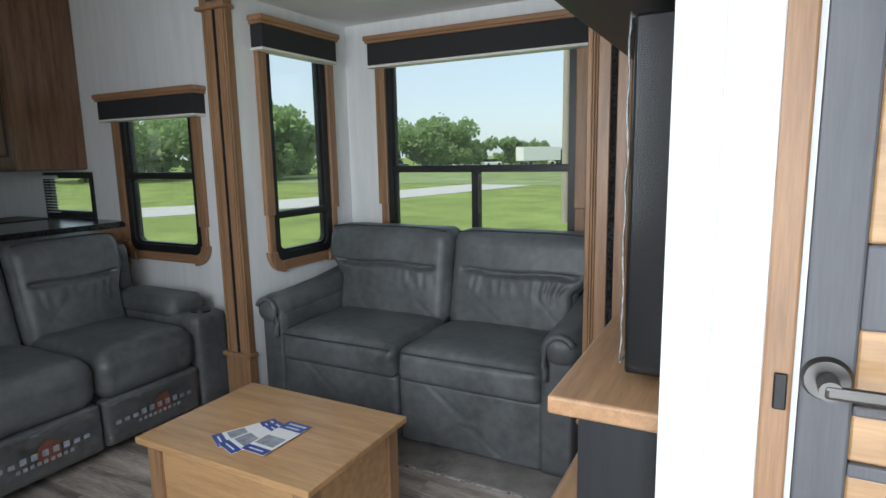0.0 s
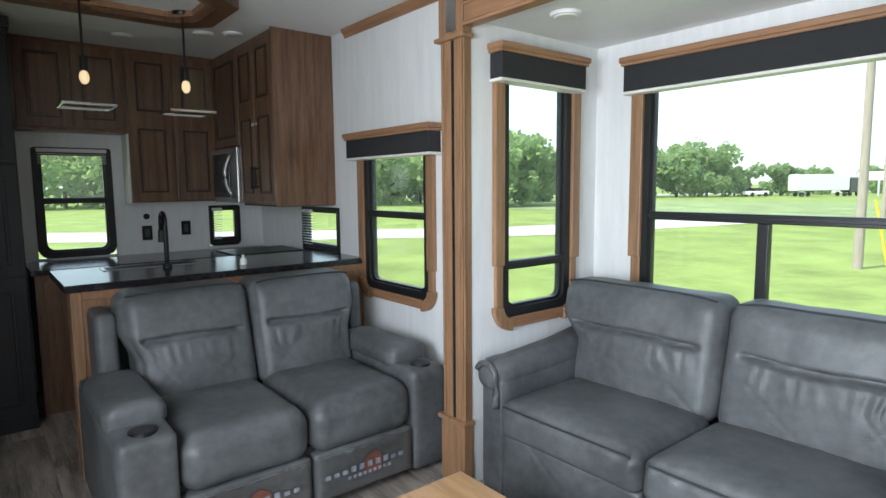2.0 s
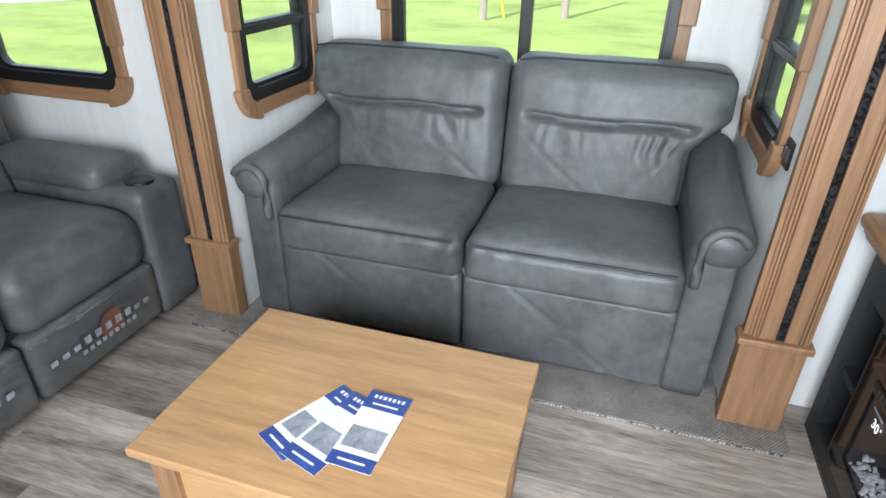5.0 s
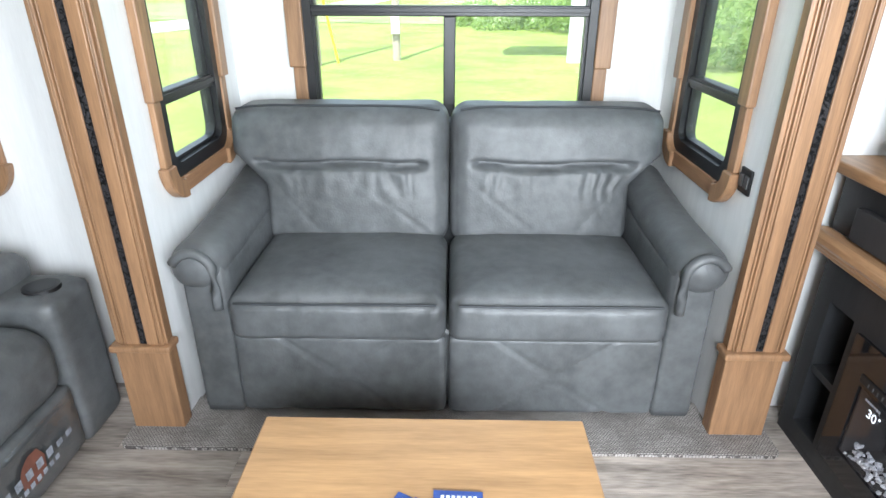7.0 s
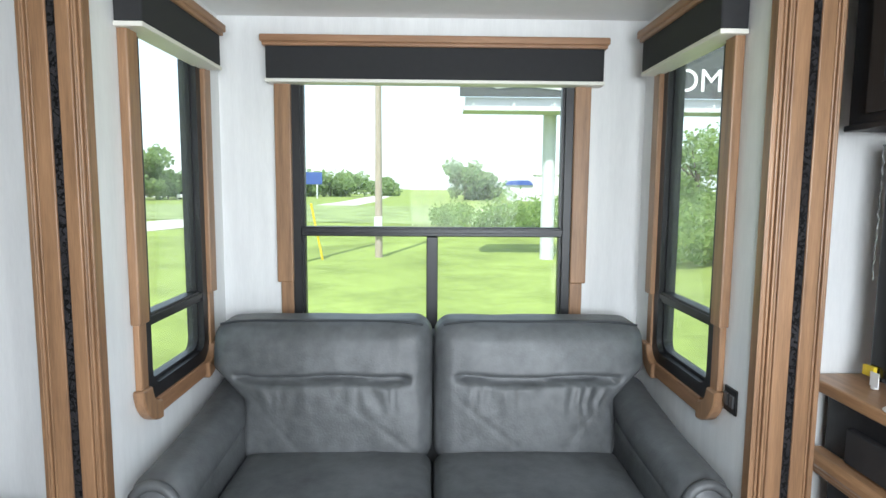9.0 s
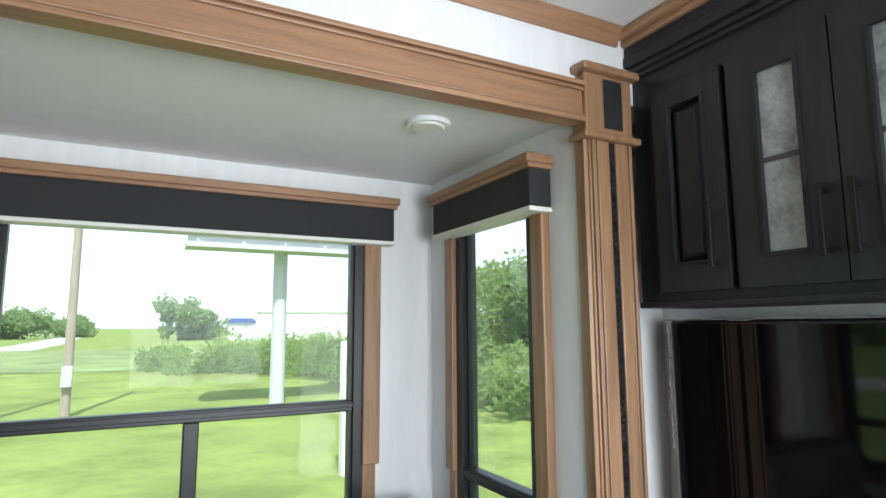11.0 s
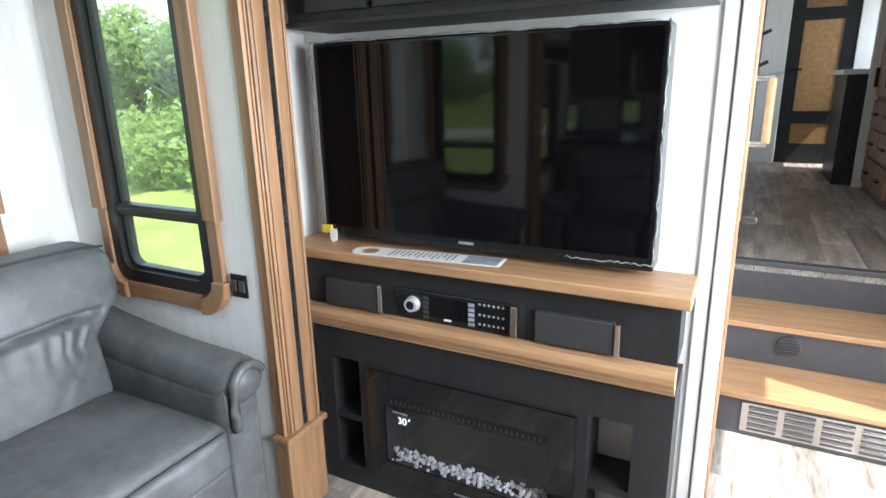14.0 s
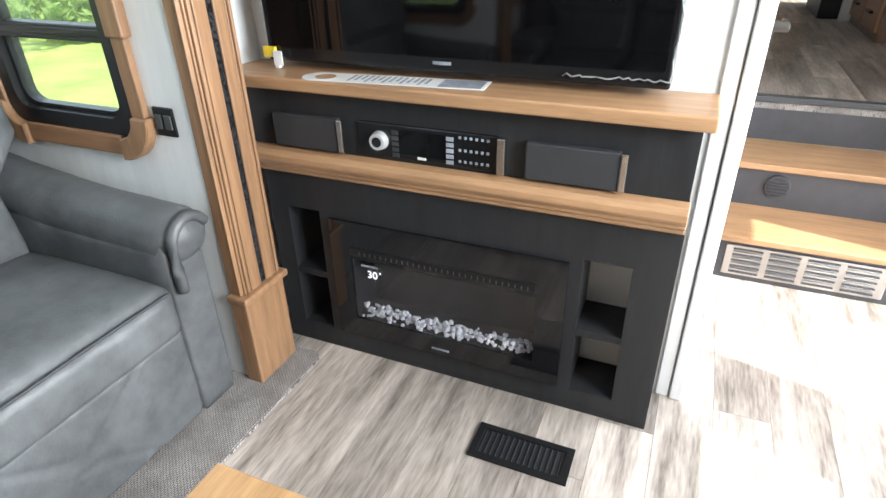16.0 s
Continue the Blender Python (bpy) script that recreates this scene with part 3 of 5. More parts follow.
for s, xo, xi in ((-1, SX0, -2.005), (1, SX1, -0.635)):
    a, b = sorted((xo - s * 0.028, xi - s * 0.008))
    part("arm_body", soft_box(a, b, 2.450, 3.22, 0.03, 0.58, 0.02, 12), LEATHER, sofa, smooth=True)
    def roll(x, y, z, u, v, w, s=s):
        k = max(0, (y - 2.45) / 0.75)
        z += 0.075 * k ** 2 + wrinkle(y, x, z, 0.8)
        if v < -0.9:
            y += 0.004 * math.sin(14 * math.atan2(z - 0.56, x))
        return x, y, z
    a, b = sorted((xo, xi - s * 0.004))
    top = part("arm_roll", soft_box(a - 0.003, b + 0.003, 2.42, 3.2, 0.495, 0.645, 0.072, 22, roll), LEATHER, sofa, smooth=True)
    w2 = (b - a) / 2
    cx = (a + b) / 2
    pts = []
    pts += [(cx + s * (w2 - 0.012) * math.cos(radians(k * 12)), 2.432, 0.545 + 0.085 * math.sin(radians(k * 12))) for k in range(3, 14)]
    pts += [(xi + s * 0.016, 2.434, 0.53 - 0.022 * k) for k in range(1, 5)]
    part("arm_front_trim", tube(pts, 0.015, 10), LEATHER, sofa, smooth=True)
for x in (SX0 + 0.1, SX1 - 0.1):
    for y in (2.52, 3.22):
        part("foot", bb(x - 0.03, x + 0.03, y - 0.03, y + 0.03, 0.004, 0.04), BLKM, sofa)

# loveseat, built facing -y and turned to face the television
LW = 0.73
love = thing("loveseat", "slate-grey leather reclining loveseat with cup-holder arms, wrapped footrests", "sofa", pose(-2.40, 1.765, 0, 0, 0, 90))
part("base", bb(-LW + 0.05, LW - 0.05, 0.09, 1.0, 0.04, 0.3, 0.01), PIPING, love)
for s in (-1, 1):
    x0, x1 = sorted((s * 0.003, s * 0.52))
    part("seat", seat_cushion(x0, x1, 0.02, 0.66, 0.265, 0.485, 0.075, False, 0.02), LEATHER, love, smooth=True)
    fr = part("footrest", soft_box(x0 + 0.004, x1 - 0.004, 0.03, 0.12, 0.055, 0.275, 0.02, 12), LEATHER, love, smooth=True)
    part("plastic_wrap", soft_box(x0 + 0.006, x1 - 0.006, 0.0255, 0.12, 0.058, 0.262, 0.02, 22, lambda x, y, z, u, v, w: (x, y + 0.004 * noise.noise(Vector((x * 25, 1, z * 25))) - 0.003 * (w > 0.8), z)), FILM, fr, "clear protective plastic wrap")
    c = (x0 + x1) / 2
    em = bmesh.new()
    bmesh.ops.create_circle(em, cap_ends=True, segments=9, radius=0.052, matrix=pose(c + 0.02, 0.019, 0.165, 90))
    for v in em.verts:
        v.co.x += 0.014 * noise.noise(v.co * 40)
        v.co.z += 0.014 * noise.noise(v.co * 37 + Vector((3, 3, 3)))
    part("printed_emblem", em, COPPER, fr, "copper-coloured printed emblem")
    lb = [(c - 0.205 + 0.042 * k, 0.026 if 3 <= k <= 7 else 0.018) for k in range(10)]
    part("printed_lettering", boxes(*[(x - 0.012, x + 0.012, 0.0172, 0.0182, 0.155, 0.155 + h) for x, h in lb], *[(c - 0.10 + 0.026 * k - 0.008, c - 0.10 + 0.026 * k + 0.008, 0.0172, 0.0182, 0.125, 0.140) for k in range(9)]), GREYP, fr, "pale printed bars of lettering")
    bx0, bx1 = sorted((s * 0.003, s * 0.585))
    bk = part("backrest", back_cushion(bx0, bx1, 0.56, 0.82, 0.42, 0.945, 0.13, 0.735, 0.05, s, 0.035), LEATHER, love, smooth=True)
    part("piping", tube([(bx0 + 0.03 + (bx1 - bx0 - 0.06) * k / 10, 0.69, 0.947 - 0.012 * (abs(k - 5) / 5) ** 6) for k in range(11)], 0.004), PIPING, bk)
    a0, a1 = sorted((s * 0.52, s * LW))
    part("arm_body", soft_box(a0, a1, 0.03, 0.98, 0.03, 0.535, 0.035, 14), LEATHER, love, smooth=True)
    part("arm_pad", soft_box(a0 - 0.006, a1 + 0.006, 0.20, 0.72, 0.50, 0.605, 0.042, 14, lambda x, y, z, u, v, w: (x, y, z + 0.012 * (1 - u * u) * (w > 0))), LEATHER, love, smooth=True)
    cxm = (a0 + a1) / 2
    cup = part("cup_holder", cyl((cxm, 0.115, 0.53), (cxm, 0.115, 0.541), 0.052, 0.05, 28), BLKM, love, "black cup holder")
    part("cup_well", cyl((cxm, 0.115, 0.5405), (cxm, 0.115, 0.5425), 0.04, 0.04, 28), PIPING, cup)
    part("wing", soft_box(min(s * 0.58, s * 0.67), max(s * 0.58, s * 0.67), 0.72, 0.98, 0.45, 0.86, 0.03, 10, lambda x, y, z, u, v, w: (x, y + 0.05 * (z - 0.45), z)), LEATHER, love, smooth=True)
part("back_shell", bb(-0.62, 0.62, 0.90, 1.02, 0.1, 0.85, 0.03, 3), LEATHER, love)

# coffee table
tb = thing("coffee_table", "honey oak box coffee table standing on the plank floor", "table")
TX0, TX1, TY0, TY1, TZ = -1.752, -0.992, 1.463, 2.0, 0.404
part("tabletop", bb(TX0, TX1, TY0, TY1, TZ - 0.024, TZ, 0.005, 3), TABLE, tb)
for x in (TX0 + 0.025, TX1 - 0.085):
    for y in (TY0 + 0.025, TY1 - 0.085):
        part("leg", bb(x, x + 0.06, y, y + 0.06, 0.0, TZ - 0.024), OAKZ, tb)
part("side_panel", boxes((TX0 + 0.085, TX1 - 0.085, TY0 + 0.040, TY0 + 0.055, 0.05, TZ - 0.024)), TABLE, tb)
part("side_panel", boxes((TX0 + 0.085, TX1 - 0.085, TY1 - 0.055, TY1 - 0.040, 0.05, TZ - 0.024)), TABLE, tb)
part("end_panel", boxes((TX0 + 0.040, TX0 + 0.055, TY0 + 0.085, TY1 - 0.085, 0.05, TZ - 0.024)), TABLE, tb)
part("end_panel", boxes((TX1 - 0.055, TX1 - 0.040, TY0 + 0.085, TY1 - 0.085, 0.05, TZ - 0.024)), TABLE, tb)
for k, (x, y, rz) in enumerate(((-1.42, 1.655, -16), (-1.365, 1.64, -6), (-1.295, 1.665, 10))):
    z = TZ + 0.0005 + 0.0022 * k
    br = thing("brochure", "folded blue and white printed leaflet on the coffee table", "leaflet", pose(x, y, z, 0, 0, rz - 12), group="leaflets on the table")
    part("sheet", boxes((-0.05, 0.05, -0.11, 0.11, 0.0, 0.0014)), PAPER, br)
    part("printed_panel", boxes((-0.05, 0.05, 0.055, 0.11, 0.0014, 0.0017)), BLUE, br, "blue printed heading")
    part("printed_panel", boxes((-0.05, 0.05, -0.11, -0.075, 0.0014, 0.0017)), BLUE, br, "blue printed foot")
    part("printed_picture", boxes((-0.042, 0.04, -0.06, 0.0, 0.0014, 0.0017)), GREYP, br)
    for i in range(7):
        part("printed_bar", boxes((-0.035 + 0.011 * i, -0.028 + 0.011 * i, 0.088, 0.098, 0.0017, 0.0019)), WHITE, br)
    part("printed_bar", boxes((-0.03, 0.03, 0.068, 0.073, 0.0017, 0.0019)), WHITE, br)
    part("printed_bar", boxes((-0.03, 0.03, -0.095, -0.09, 0.0017, 0.0019)), WHITE, br)

# ------------------------------------------------------------------ television wall
FX, FY0, FY1 = -0.20, 1.275, 2.47
PALEM = mat("satin_chrome", (0.7, 0.7, 0.7), 0.4, metal=0.5, var=0.05)
fp = thing("fireplace_cabinet", "charcoal fireplace cabinet with oak mantels and open cubbies", "cabinet")
part("mantel_top", bb(-0.238, -0.032, FY0 - 0.02, 2.55, 0.876, 0.910, 0.006, 3), OAKY, fp, "oak mantel shelf")
q = [(-0.236, 0.696), (-0.242, 0.688), (-0.242, 0.672), (-0.236, 0.662), (-0.228, 0.658), (-0.228, 0.648), (-0.219, 0.642), (-0.219, 0.632), (-0.210, 0.626), (-0.19, 0.626), (-0.19, 0.702), (-0.230, 0.702)]
part("mantel_lower", bev(prism(q, "y", FY0 + 0.002, 2.52), 0.0015, 1), OAKY, fp, "moulded oak lower mantel")
part("upper_body", boxes((FX + 0.012, -0.032, FY0 + 0.005, 2.51, 0.701, 0.877)), CHAR, fp)
CUB = [(1.375, 1.497), (2.291, 2.404)]
part("face", wall("tmp_face", "x", FX, 0.018, FY0, FY1, 0.0, 0.64, [(1.59, 2.20, 0.13, 0.47), (CUB[0][0], CUB[0][1], 0.075, 0.51), (CUB[1][0], CUB[1][1], 0.075, 0.51)], CHAR).data and bmesh.new(), CHAR, fp)
bpy.data.objects.remove(bpy.data.objects["face"])
face = bpy.data.objects["tmp_face"]
face.name, face.parent = "face_frame", fp
for key in ("label", "category", "kind"):
    if key in face:
        del face[key]
part("side_panel", boxes((FX + 0.018, -0.032, FY0, FY0 + 0.015, 0.0, 0.64)), CHAR, fp)
part("side_panel", boxes((FX + 0.018, -0.032, FY1 - 0.015, FY1, 0.0, 0.64)), CHAR, fp)
part("top_panel", boxes((FX + 0.018, -0.032, FY0 + 0.015, FY1 - 0.015, 0.53, 0.64)), CHAR, fp)
for y0, y1 in CUB:
    part("cubby_side", boxes((FX + 0.018, -0.045, y0 - 0.012, y0 - 0.001, 0.065, 0.53)), CHAR, fp)
    part("cubby_side", boxes((FX + 0.018, -0.045, y1 + 0.001, y1 + 0.012, 0.065, 0.53)), CHAR, fp)
    part("cubby_back", boxes((-0.045, -0.036, y0 - 0.012, y1 + 0.012, 0.065, 0.53)), WHITE, fp, "pale back panel of the cubby")
    for z in (0.055, 0.268):
        part("cubby_shelf", boxes((FX + 0.004, -0.046, y0 - 0.001, y1 + 0.001, z, z + 0.022)), CHAR, fp)
part("base_strip", boxes((FX - 0.001, FX + 0.017, FY0 + 0.05, FY1 - 0.05, 0.001, 0.02)), CHAR, fp)

fi = thing("electric_fireplace", "black glass electric fireplace insert with a crystal bed", "fireplace")
part("glass_front", ring([(1.53, 0.085), (2.255, 0.085), (2.255, 0.497), (1.53, 0.497)], [(1.607, 0.152), (2.189, 0.152), (2.189, 0.375), (1.607, 0.375)], FX - 0.012, FX - 0.002), DKGLASS, fi)
bpy.data.objects["glass_front"].data.transform(Matrix(((0, 1, 0, 0), (1, 0, 0, 0), (0, 0, 1, 0), (0, 0, 0, 1))))
bpy.data.objects["glass_front"].data.flip_normals()
part("pane", boxes((FX - 0.008, FX - 0.006, 1.606, 2.190, 0.151, 0.376)), SMOKE, fi, "smoked glass pane")
part("firebox", joined(boxes((-0.08, -0.075, 1.595, 2.195, 0.135, 0.465)), boxes((FX + 0.001, -0.08, 1.595, 2.195, 0.135, 0.145)), boxes((FX + 0.001, -0.08, 1.595, 1.602, 0.146, 0.465)), boxes((FX + 0.001, -0.08, 2.188, 2.195, 0.146, 0.465))), SPEAK, fi)
part("heater_slot", joined(bb(FX - 0.016, FX - 0.010, 1.61, 2.19, 0.388, 0.412, 0.002)), BLKM, fi)
for k in range(30):
    y = 1.63 + k * 0.0180
    part("slot_rib", boxes((FX - 0.018, FX - 0.0155, y, y + 0.003, 0.393, 0.404)), DARKG, fi)
for k in range(280):
    rb = bmesh.new()
    bmesh.ops.create_icosphere(rb, subdivisions=1, radius=random.uniform(0.0045, 0.009))
    for v in rb.verts:
        v.co *= random.uniform(0.7, 1.3)
    o = part("crystal", rb, ROCK, fi)
    o.location = (random.uniform(FX + 0.006, FX + 0.05), random.uniform(1.615, 2.18), 0.150 + random.uniform(0, 0.028))
FACE_W = Matrix(((0, 0, -1, 0), (-1, 0, 0, 0), (0, 1, 0, 0), (0, 0, 0, 1)))
text_part("30", 0.036, Matrix.Translation((FX - 0.0125, 2.116, 0.328)) @ FACE_W, DISPLAY, fi, "temperature_digits")
part("degree_mark", boxes((FX - 0.0128, FX - 0.0122, 2.086, 2.092, 0.337, 0.343)), DISPLAY, fi)
for y, z, n in ((2.125, 0.354, 7), (1.897, 0.105, 7)):
    part("maker_mark", boxes(*[(FX - 0.0128, FX - 0.0122, y - 0.03 + 0.0085 * k, y - 0.024 + 0.0085 * k, z, z + 0.007) for k in range(n)]), GREYP, fi, "plain bars of pale lettering")

st = thing("stereo", "black car-style stereo with a chrome knob in the mantel", "stereo")
SXF = FX + 0.006
part("body", bb(SXF - 0.002, SXF + 0.03, 1.735, 2.135, 0.710, 0.804, 0.004), BEZEL, st)
part("display", boxes((SXF - 0.004, SXF - 0.001, 1.875, 2.01, 0.727, 0.792)), SCREEN, st)
kn = part("knob", cyl((SXF - 0.022, 2.065, 0.757), (SXF - 0.002, 2.065, 0.757), 0.022, 0.026, 28), PALEM, st, "chrome volume knob")
part("knob_face", cyl((SXF - 0.0235, 2.065, 0.757), (SXF - 0.0215, 2.065, 0.757), 0.014, 0.014, 24), BEZEL, kn)
for y in (2.018, 1.862):
    for k in range(5):
        part("button", bb(SXF - 0.006, SXF - 0.002, y - 0.010, y + 0.010, 0.716 + k * 0.0155, 0.727 + k * 0.0155, 0.001), GREYP if y < 1.9 else SPEAK, st)
for i in range(6):
    for z in (0.724, 0.754, 0.787):
        part("key", bb(SXF - 0.005, SXF - 0.002, 1.756 + i * 0.015, 1.763 + i * 0.015, z, z + 0.007, 0.001), GREYP, st)
part("indicator", bb(SXF - 0.005, SXF - 0.003, 1.93, 1.955, 0.717, 0.724, 0.001), WHITE, st)
for y0, y1, e in ((2.19, 2.40, 0), (1.735, 1.735, 0), (1.44, 1.66, 0)):
    if y1 > y0:
        dp = thing("speaker_panel", "dark grey panel with a metal edge pull under the mantel", "panel", group="panels under the mantel")
        part("panel", bb(FX - 0.012, FX + 0.012, y0, y1, 0.710, 0.804, 0.004), SPEAK, dp)
        part("edge_pull", bb(FX - 0.016, FX - 0.004, y0 - 0.018, y0 - 0.002, 0.710, 0.804, 0.003), CHROME, dp, "brushed metal edge")
part("edge_pull", bb(FX - 0.012, FX + 0.012, 1.712, 1.733, 0.710, 0.804, 0.003), CHROME, st, "brushed metal edge")

tv = thing("television", "large black flat-screen television still in clear film", "television")
part("casing", bb(-0.128, -0.0305, 1.365, 2.446, 0.930, 1.557, 0.006), BEZEL, tv)
part("screen", boxes((-0.1305, -0.128, 1.380, 2.436, 0.968, 1.545)), SCREEN, tv)
part("maker_mark", boxes((-0.1300, -0.1282, 1.885, 1.935, 0.950, 0.958)), GREYP, tv)
def film_edge(a, b, n, amp, seed):
    rnd = random.Random(seed)
    pts = [Vector(a).lerp(Vector(b), k / n) + Vector((rnd.uniform(-1, 0.3), rnd.uniform(-1, 1), rnd.uniform(-1, 1))) * amp for k in range(n + 1)]
    return tube(pts, 0.002, 6)
CLEARF = mat("crumpled_film", (0.22, 0.23, 0.23), 0.12, var=0.6, scale=60)
for a, b, s in (((-0.133, 1.365, 0.95), (-0.133, 1.365, 1.558), 1), ((-0.133, 1.367, 1.558), (-0.133, 2.45, 1.558), 2), ((-0.133, 2.45, 1.2), (-0.133, 2.45, 1.558), 3), ((-0.133, 1.367, 0.95), (-0.133, 1.6, 0.95), 4)):
    part("film_edge", film_edge(a, b, 26, 0.0035, s), CLEARF, tv, "crumpled clear film edge", smooth=True)
en = thing("energy_tag", "yellow and white paper tag hanging at the screen's corner", "tag")
part("yellow_label", bb(-0.142, -0.131, 2.412, 2.452, 0.940, 0.968, 0.001), YELLOW, en)
part("white_flap", bb(-0.148, -0.145, 2.385, 2.415, 0.920, 0.959, 0.001), PAPER, en)
part("white_stub", bb(-0.145, -0.131, 2.402, 2.414, 0.911, 0.940, 0.001), PAPER, en)
bk = thing("instruction_card", "white door-hanger card with grey print on the mantel", "card", pose(-0.165, 1.98, 0.9108, 0, 0, 96))
pts = [(0.26 - 0.0 + 0.045 * math.cos(radians(a)), 0.045 * math.sin(radians(a))) for a in range(-90, 91, 15)] + [(-0.2, 0.045), (-0.2, -0.045)]
part("sheet", prism(pts, "z", 0, 0.0012), PAPER, bk)
part("hole", cyl((0.24, 0, 0.0012), (0.24, 0, 0.0016), 0.028, 0.028, 24), OAKY, bk, "round hole showing the oak below")
part("printed_bars", boxes(*[(0.16 - 0.016 * k, 0.168 - 0.016 * k, -0.035, 0.03 - 0.01 * (k % 3), 0.0012, 0.0015) for k in range(14)], (-0.19, -0.08, -0.038, 0.038, 0.0012, 0.0016)), GREYP, bk)

# wall cabinets over the television
tc = thing("television_cabinet", "charcoal wall cabinet with two glazed and two panelled doors", "cabinet")
CX, CZ0, CZ1 = -0.25, 1.594, 2.265
part("carcass", boxes((CX + 0.02, -0.032, 1.282, 2.43, CZ0 + 0.012, CZ1)), CHAR, tc)
part("face_frame", boxes((CX + 0.002, CX + 0.019, 1.277, 2.43, CZ0 + 0.012, CZ1)), CHAR, tc)
part("bottom_lip", bb(CX - 0.012, -0.034, 1.27, 2.43, CZ0 - 0.004, CZ0 + 0.012, 0.003), CHAR, tc)
part("cornice", bb(CX - 0.034, -0.034, 1.262, 2.428, CZ1 + 0.018, CZ1 + 0.052, 0.005), CHAR, tc)
part("frieze", boxes((CX - 0.026, -0.034, 1.266, 2.428, CZ1 + 0.052, CZ - 0.048)), CHAR, tc)
part("cornice_step", bb(CX - 0.022, -0.034, 1.268, 2.428, CZ1, CZ1 + 0.018, 0.004), CHAR, tc)
part("cornice_bead", bb(CX - 0.012, -0.034, 1.272, 2.428, CZ1 - 0.014, CZ1, 0.003), CHAR, tc)
solo("trim_crown", joined(bb(CX - 0.040, -0.034, 1.262, 2.428, CZ - 0.048, CZ - 0.028, 0.004), bb(CX - 0.062, -0.034, 1.24, 2.428, CZ - 0.028, CZ - 0.001, 0.008)), OAKY, "oak crown moulding over the cabinet", "trim", kind="structure")
PEARL = mat("frosted_leaded_glass", (0.30, 0.31, 0.31), 0.28, var=0.5, scale=14, bump=0.6, bscale=30)
for y0, y1, glazed, hs in ((1.37, 1.573, False, 1), (1.637, 1.875, True, 1), (1.879, 2.115, True, -1), (2.135, 2.344, False, -1)):
    z0, z1 = CZ0 + 0.034, CZ1 - 0.085
    ins = 0.074 if glazed else 0.054
    d = part("door", ring([(y0, z0), (y1, z0), (y1, z1), (y0, z1)], [(y0 + ins, z0 + 0.075), (y1 - ins, z0 + 0.075), (y1 - ins, z1 - 0.06), (y0 + ins, z1 - 0.06)], -0.02, 0), CHAR, tc)
    d.data.transform(Matrix(((0, 1, 0, CX), (1, 0, 0, 0), (0, 0, 1, 0), (0, 0, 0, 1))))
    d.data.flip_normals()
    a, b, c, e = y0 + ins, y1 - ins, z0 + 0.075, z1 - 0.06
    part("bead", joined(boxes((CX - 0.024, CX - 0.02, a - 0.008, a, c - 0.008, e + 0.008)), boxes((CX - 0.024, CX - 0.02, b, b + 0.008, c - 0.008, e + 0.008)), boxes((CX - 0.024, CX - 0.02, a, b, c - 0.008, c)), boxes((CX - 0.024, CX - 0.02, a, b, e, e + 0.008))), CHAR, d)
    if glazed:
        part("pane", boxes((CX - 0.010, CX - 0.006, a, b, c, e)), PEARL, d, "frosted patterned glass pane")
        part("shelf_line", boxes((CX - 0.012, CX - 0.0102, a, b, (c + e) / 2 - 0.006, (c + e) / 2 + 0.006)), DARKG, d)
    else:
        pm = boxes((CX - 0.017, CX - 0.002, a, b, c, e))
        for v in pm.verts:
            if v.co.x < CX - 0.01:
                v.co.y += 0.022 if v.co.y < (a + b) / 2 else -0.022
                v.co.z += 0.022 if v.co.z < (c + e) / 2 else -0.022
        part("raised_panel", pm, CHAR, d)
    hy = (y1 - 0.03 if hs > 0 else y0 + 0.03)
    part("handle", joined(bb(CX - 0.052, CX - 0.042, hy - 0.006, hy + 0.006, z0 + 0.05, z0 + 0.20, 0.002), boxes((CX - 0.044, CX - 0.02, hy - 0.004, hy + 0.004, z0 + 0.06, z0 + 0.07)), boxes((CX - 0.044, CX - 0.02, hy - 0.004, hy + 0.004, z0 + 0.18, z0 + 0.19))), BLKM, d, "black bar handle")
solo("trim_wall_strip", bb(-0.038, -0.028, 1.225, 1.262, 0.0, CZ - 0.06), WHITE, "white cover strip on the television wall", "trim", kind="structure")
solo("trim_wall_corner", bb(-0.045, 0.02, 1.186, 1.222, 0.0, CZ - 0.06), WALL, "white corner cap at the wall's end", "trim", kind="structure")

# ------------------------------------------------------------------ hall and stairs
steps = thing("stairs", "three steps with oak treads and slate-grey risers up to the hall", "stairs", kind="structure")
for k, (x0, x1) in enumerate(((0.76, 1.07), (1.07, 1.385))):
    z = 0.195 + 0.19 * k
    part("tread", bb(x0 - 0.022, x1 + 0.005, -0.12, YH, z - 0.028, z, 0.006), OAKY, steps, "oak tread")
    part("riser", boxes((x0, x0 + 0.02, -0.12, YH, z - 0.195, z - 0.028)), RISER, steps)
part("riser", boxes((1.385, 1.405, -0.12, YH, 0.385, UP - 0.051)), RISER, steps)
part("nosing", bb(1.372, 1.42, -0.12, YH, UP - 0.02, UP + 0.006, 0.004), DARKG, steps)
gr = thing("floor_grille", "brushed metal return-air grille in the lowest riser", "grille")
part("plate", bb(0.754, 0.760, 0.545, 1.09, 0.020, 0.150, 0.002), STEEL, gr)
for c in range(4):
    for k in range(9):
        y, z = 0.575 + c * 0.128, 0.032 + k * 0.0125
        part("louvre", bb(0.748, 0.755, y, y + 0.105, z, z + 0.006, 0.001), STEEL if k % 2 else RISER, gr)
rv = thing("round_vent", "round black air vent in the second riser", "vent")
part("rim", cyl((1.058, 0.93, 0.29), (1.070, 0.93, 0.29), 0.046, 0.05, 28), RISER, rv)
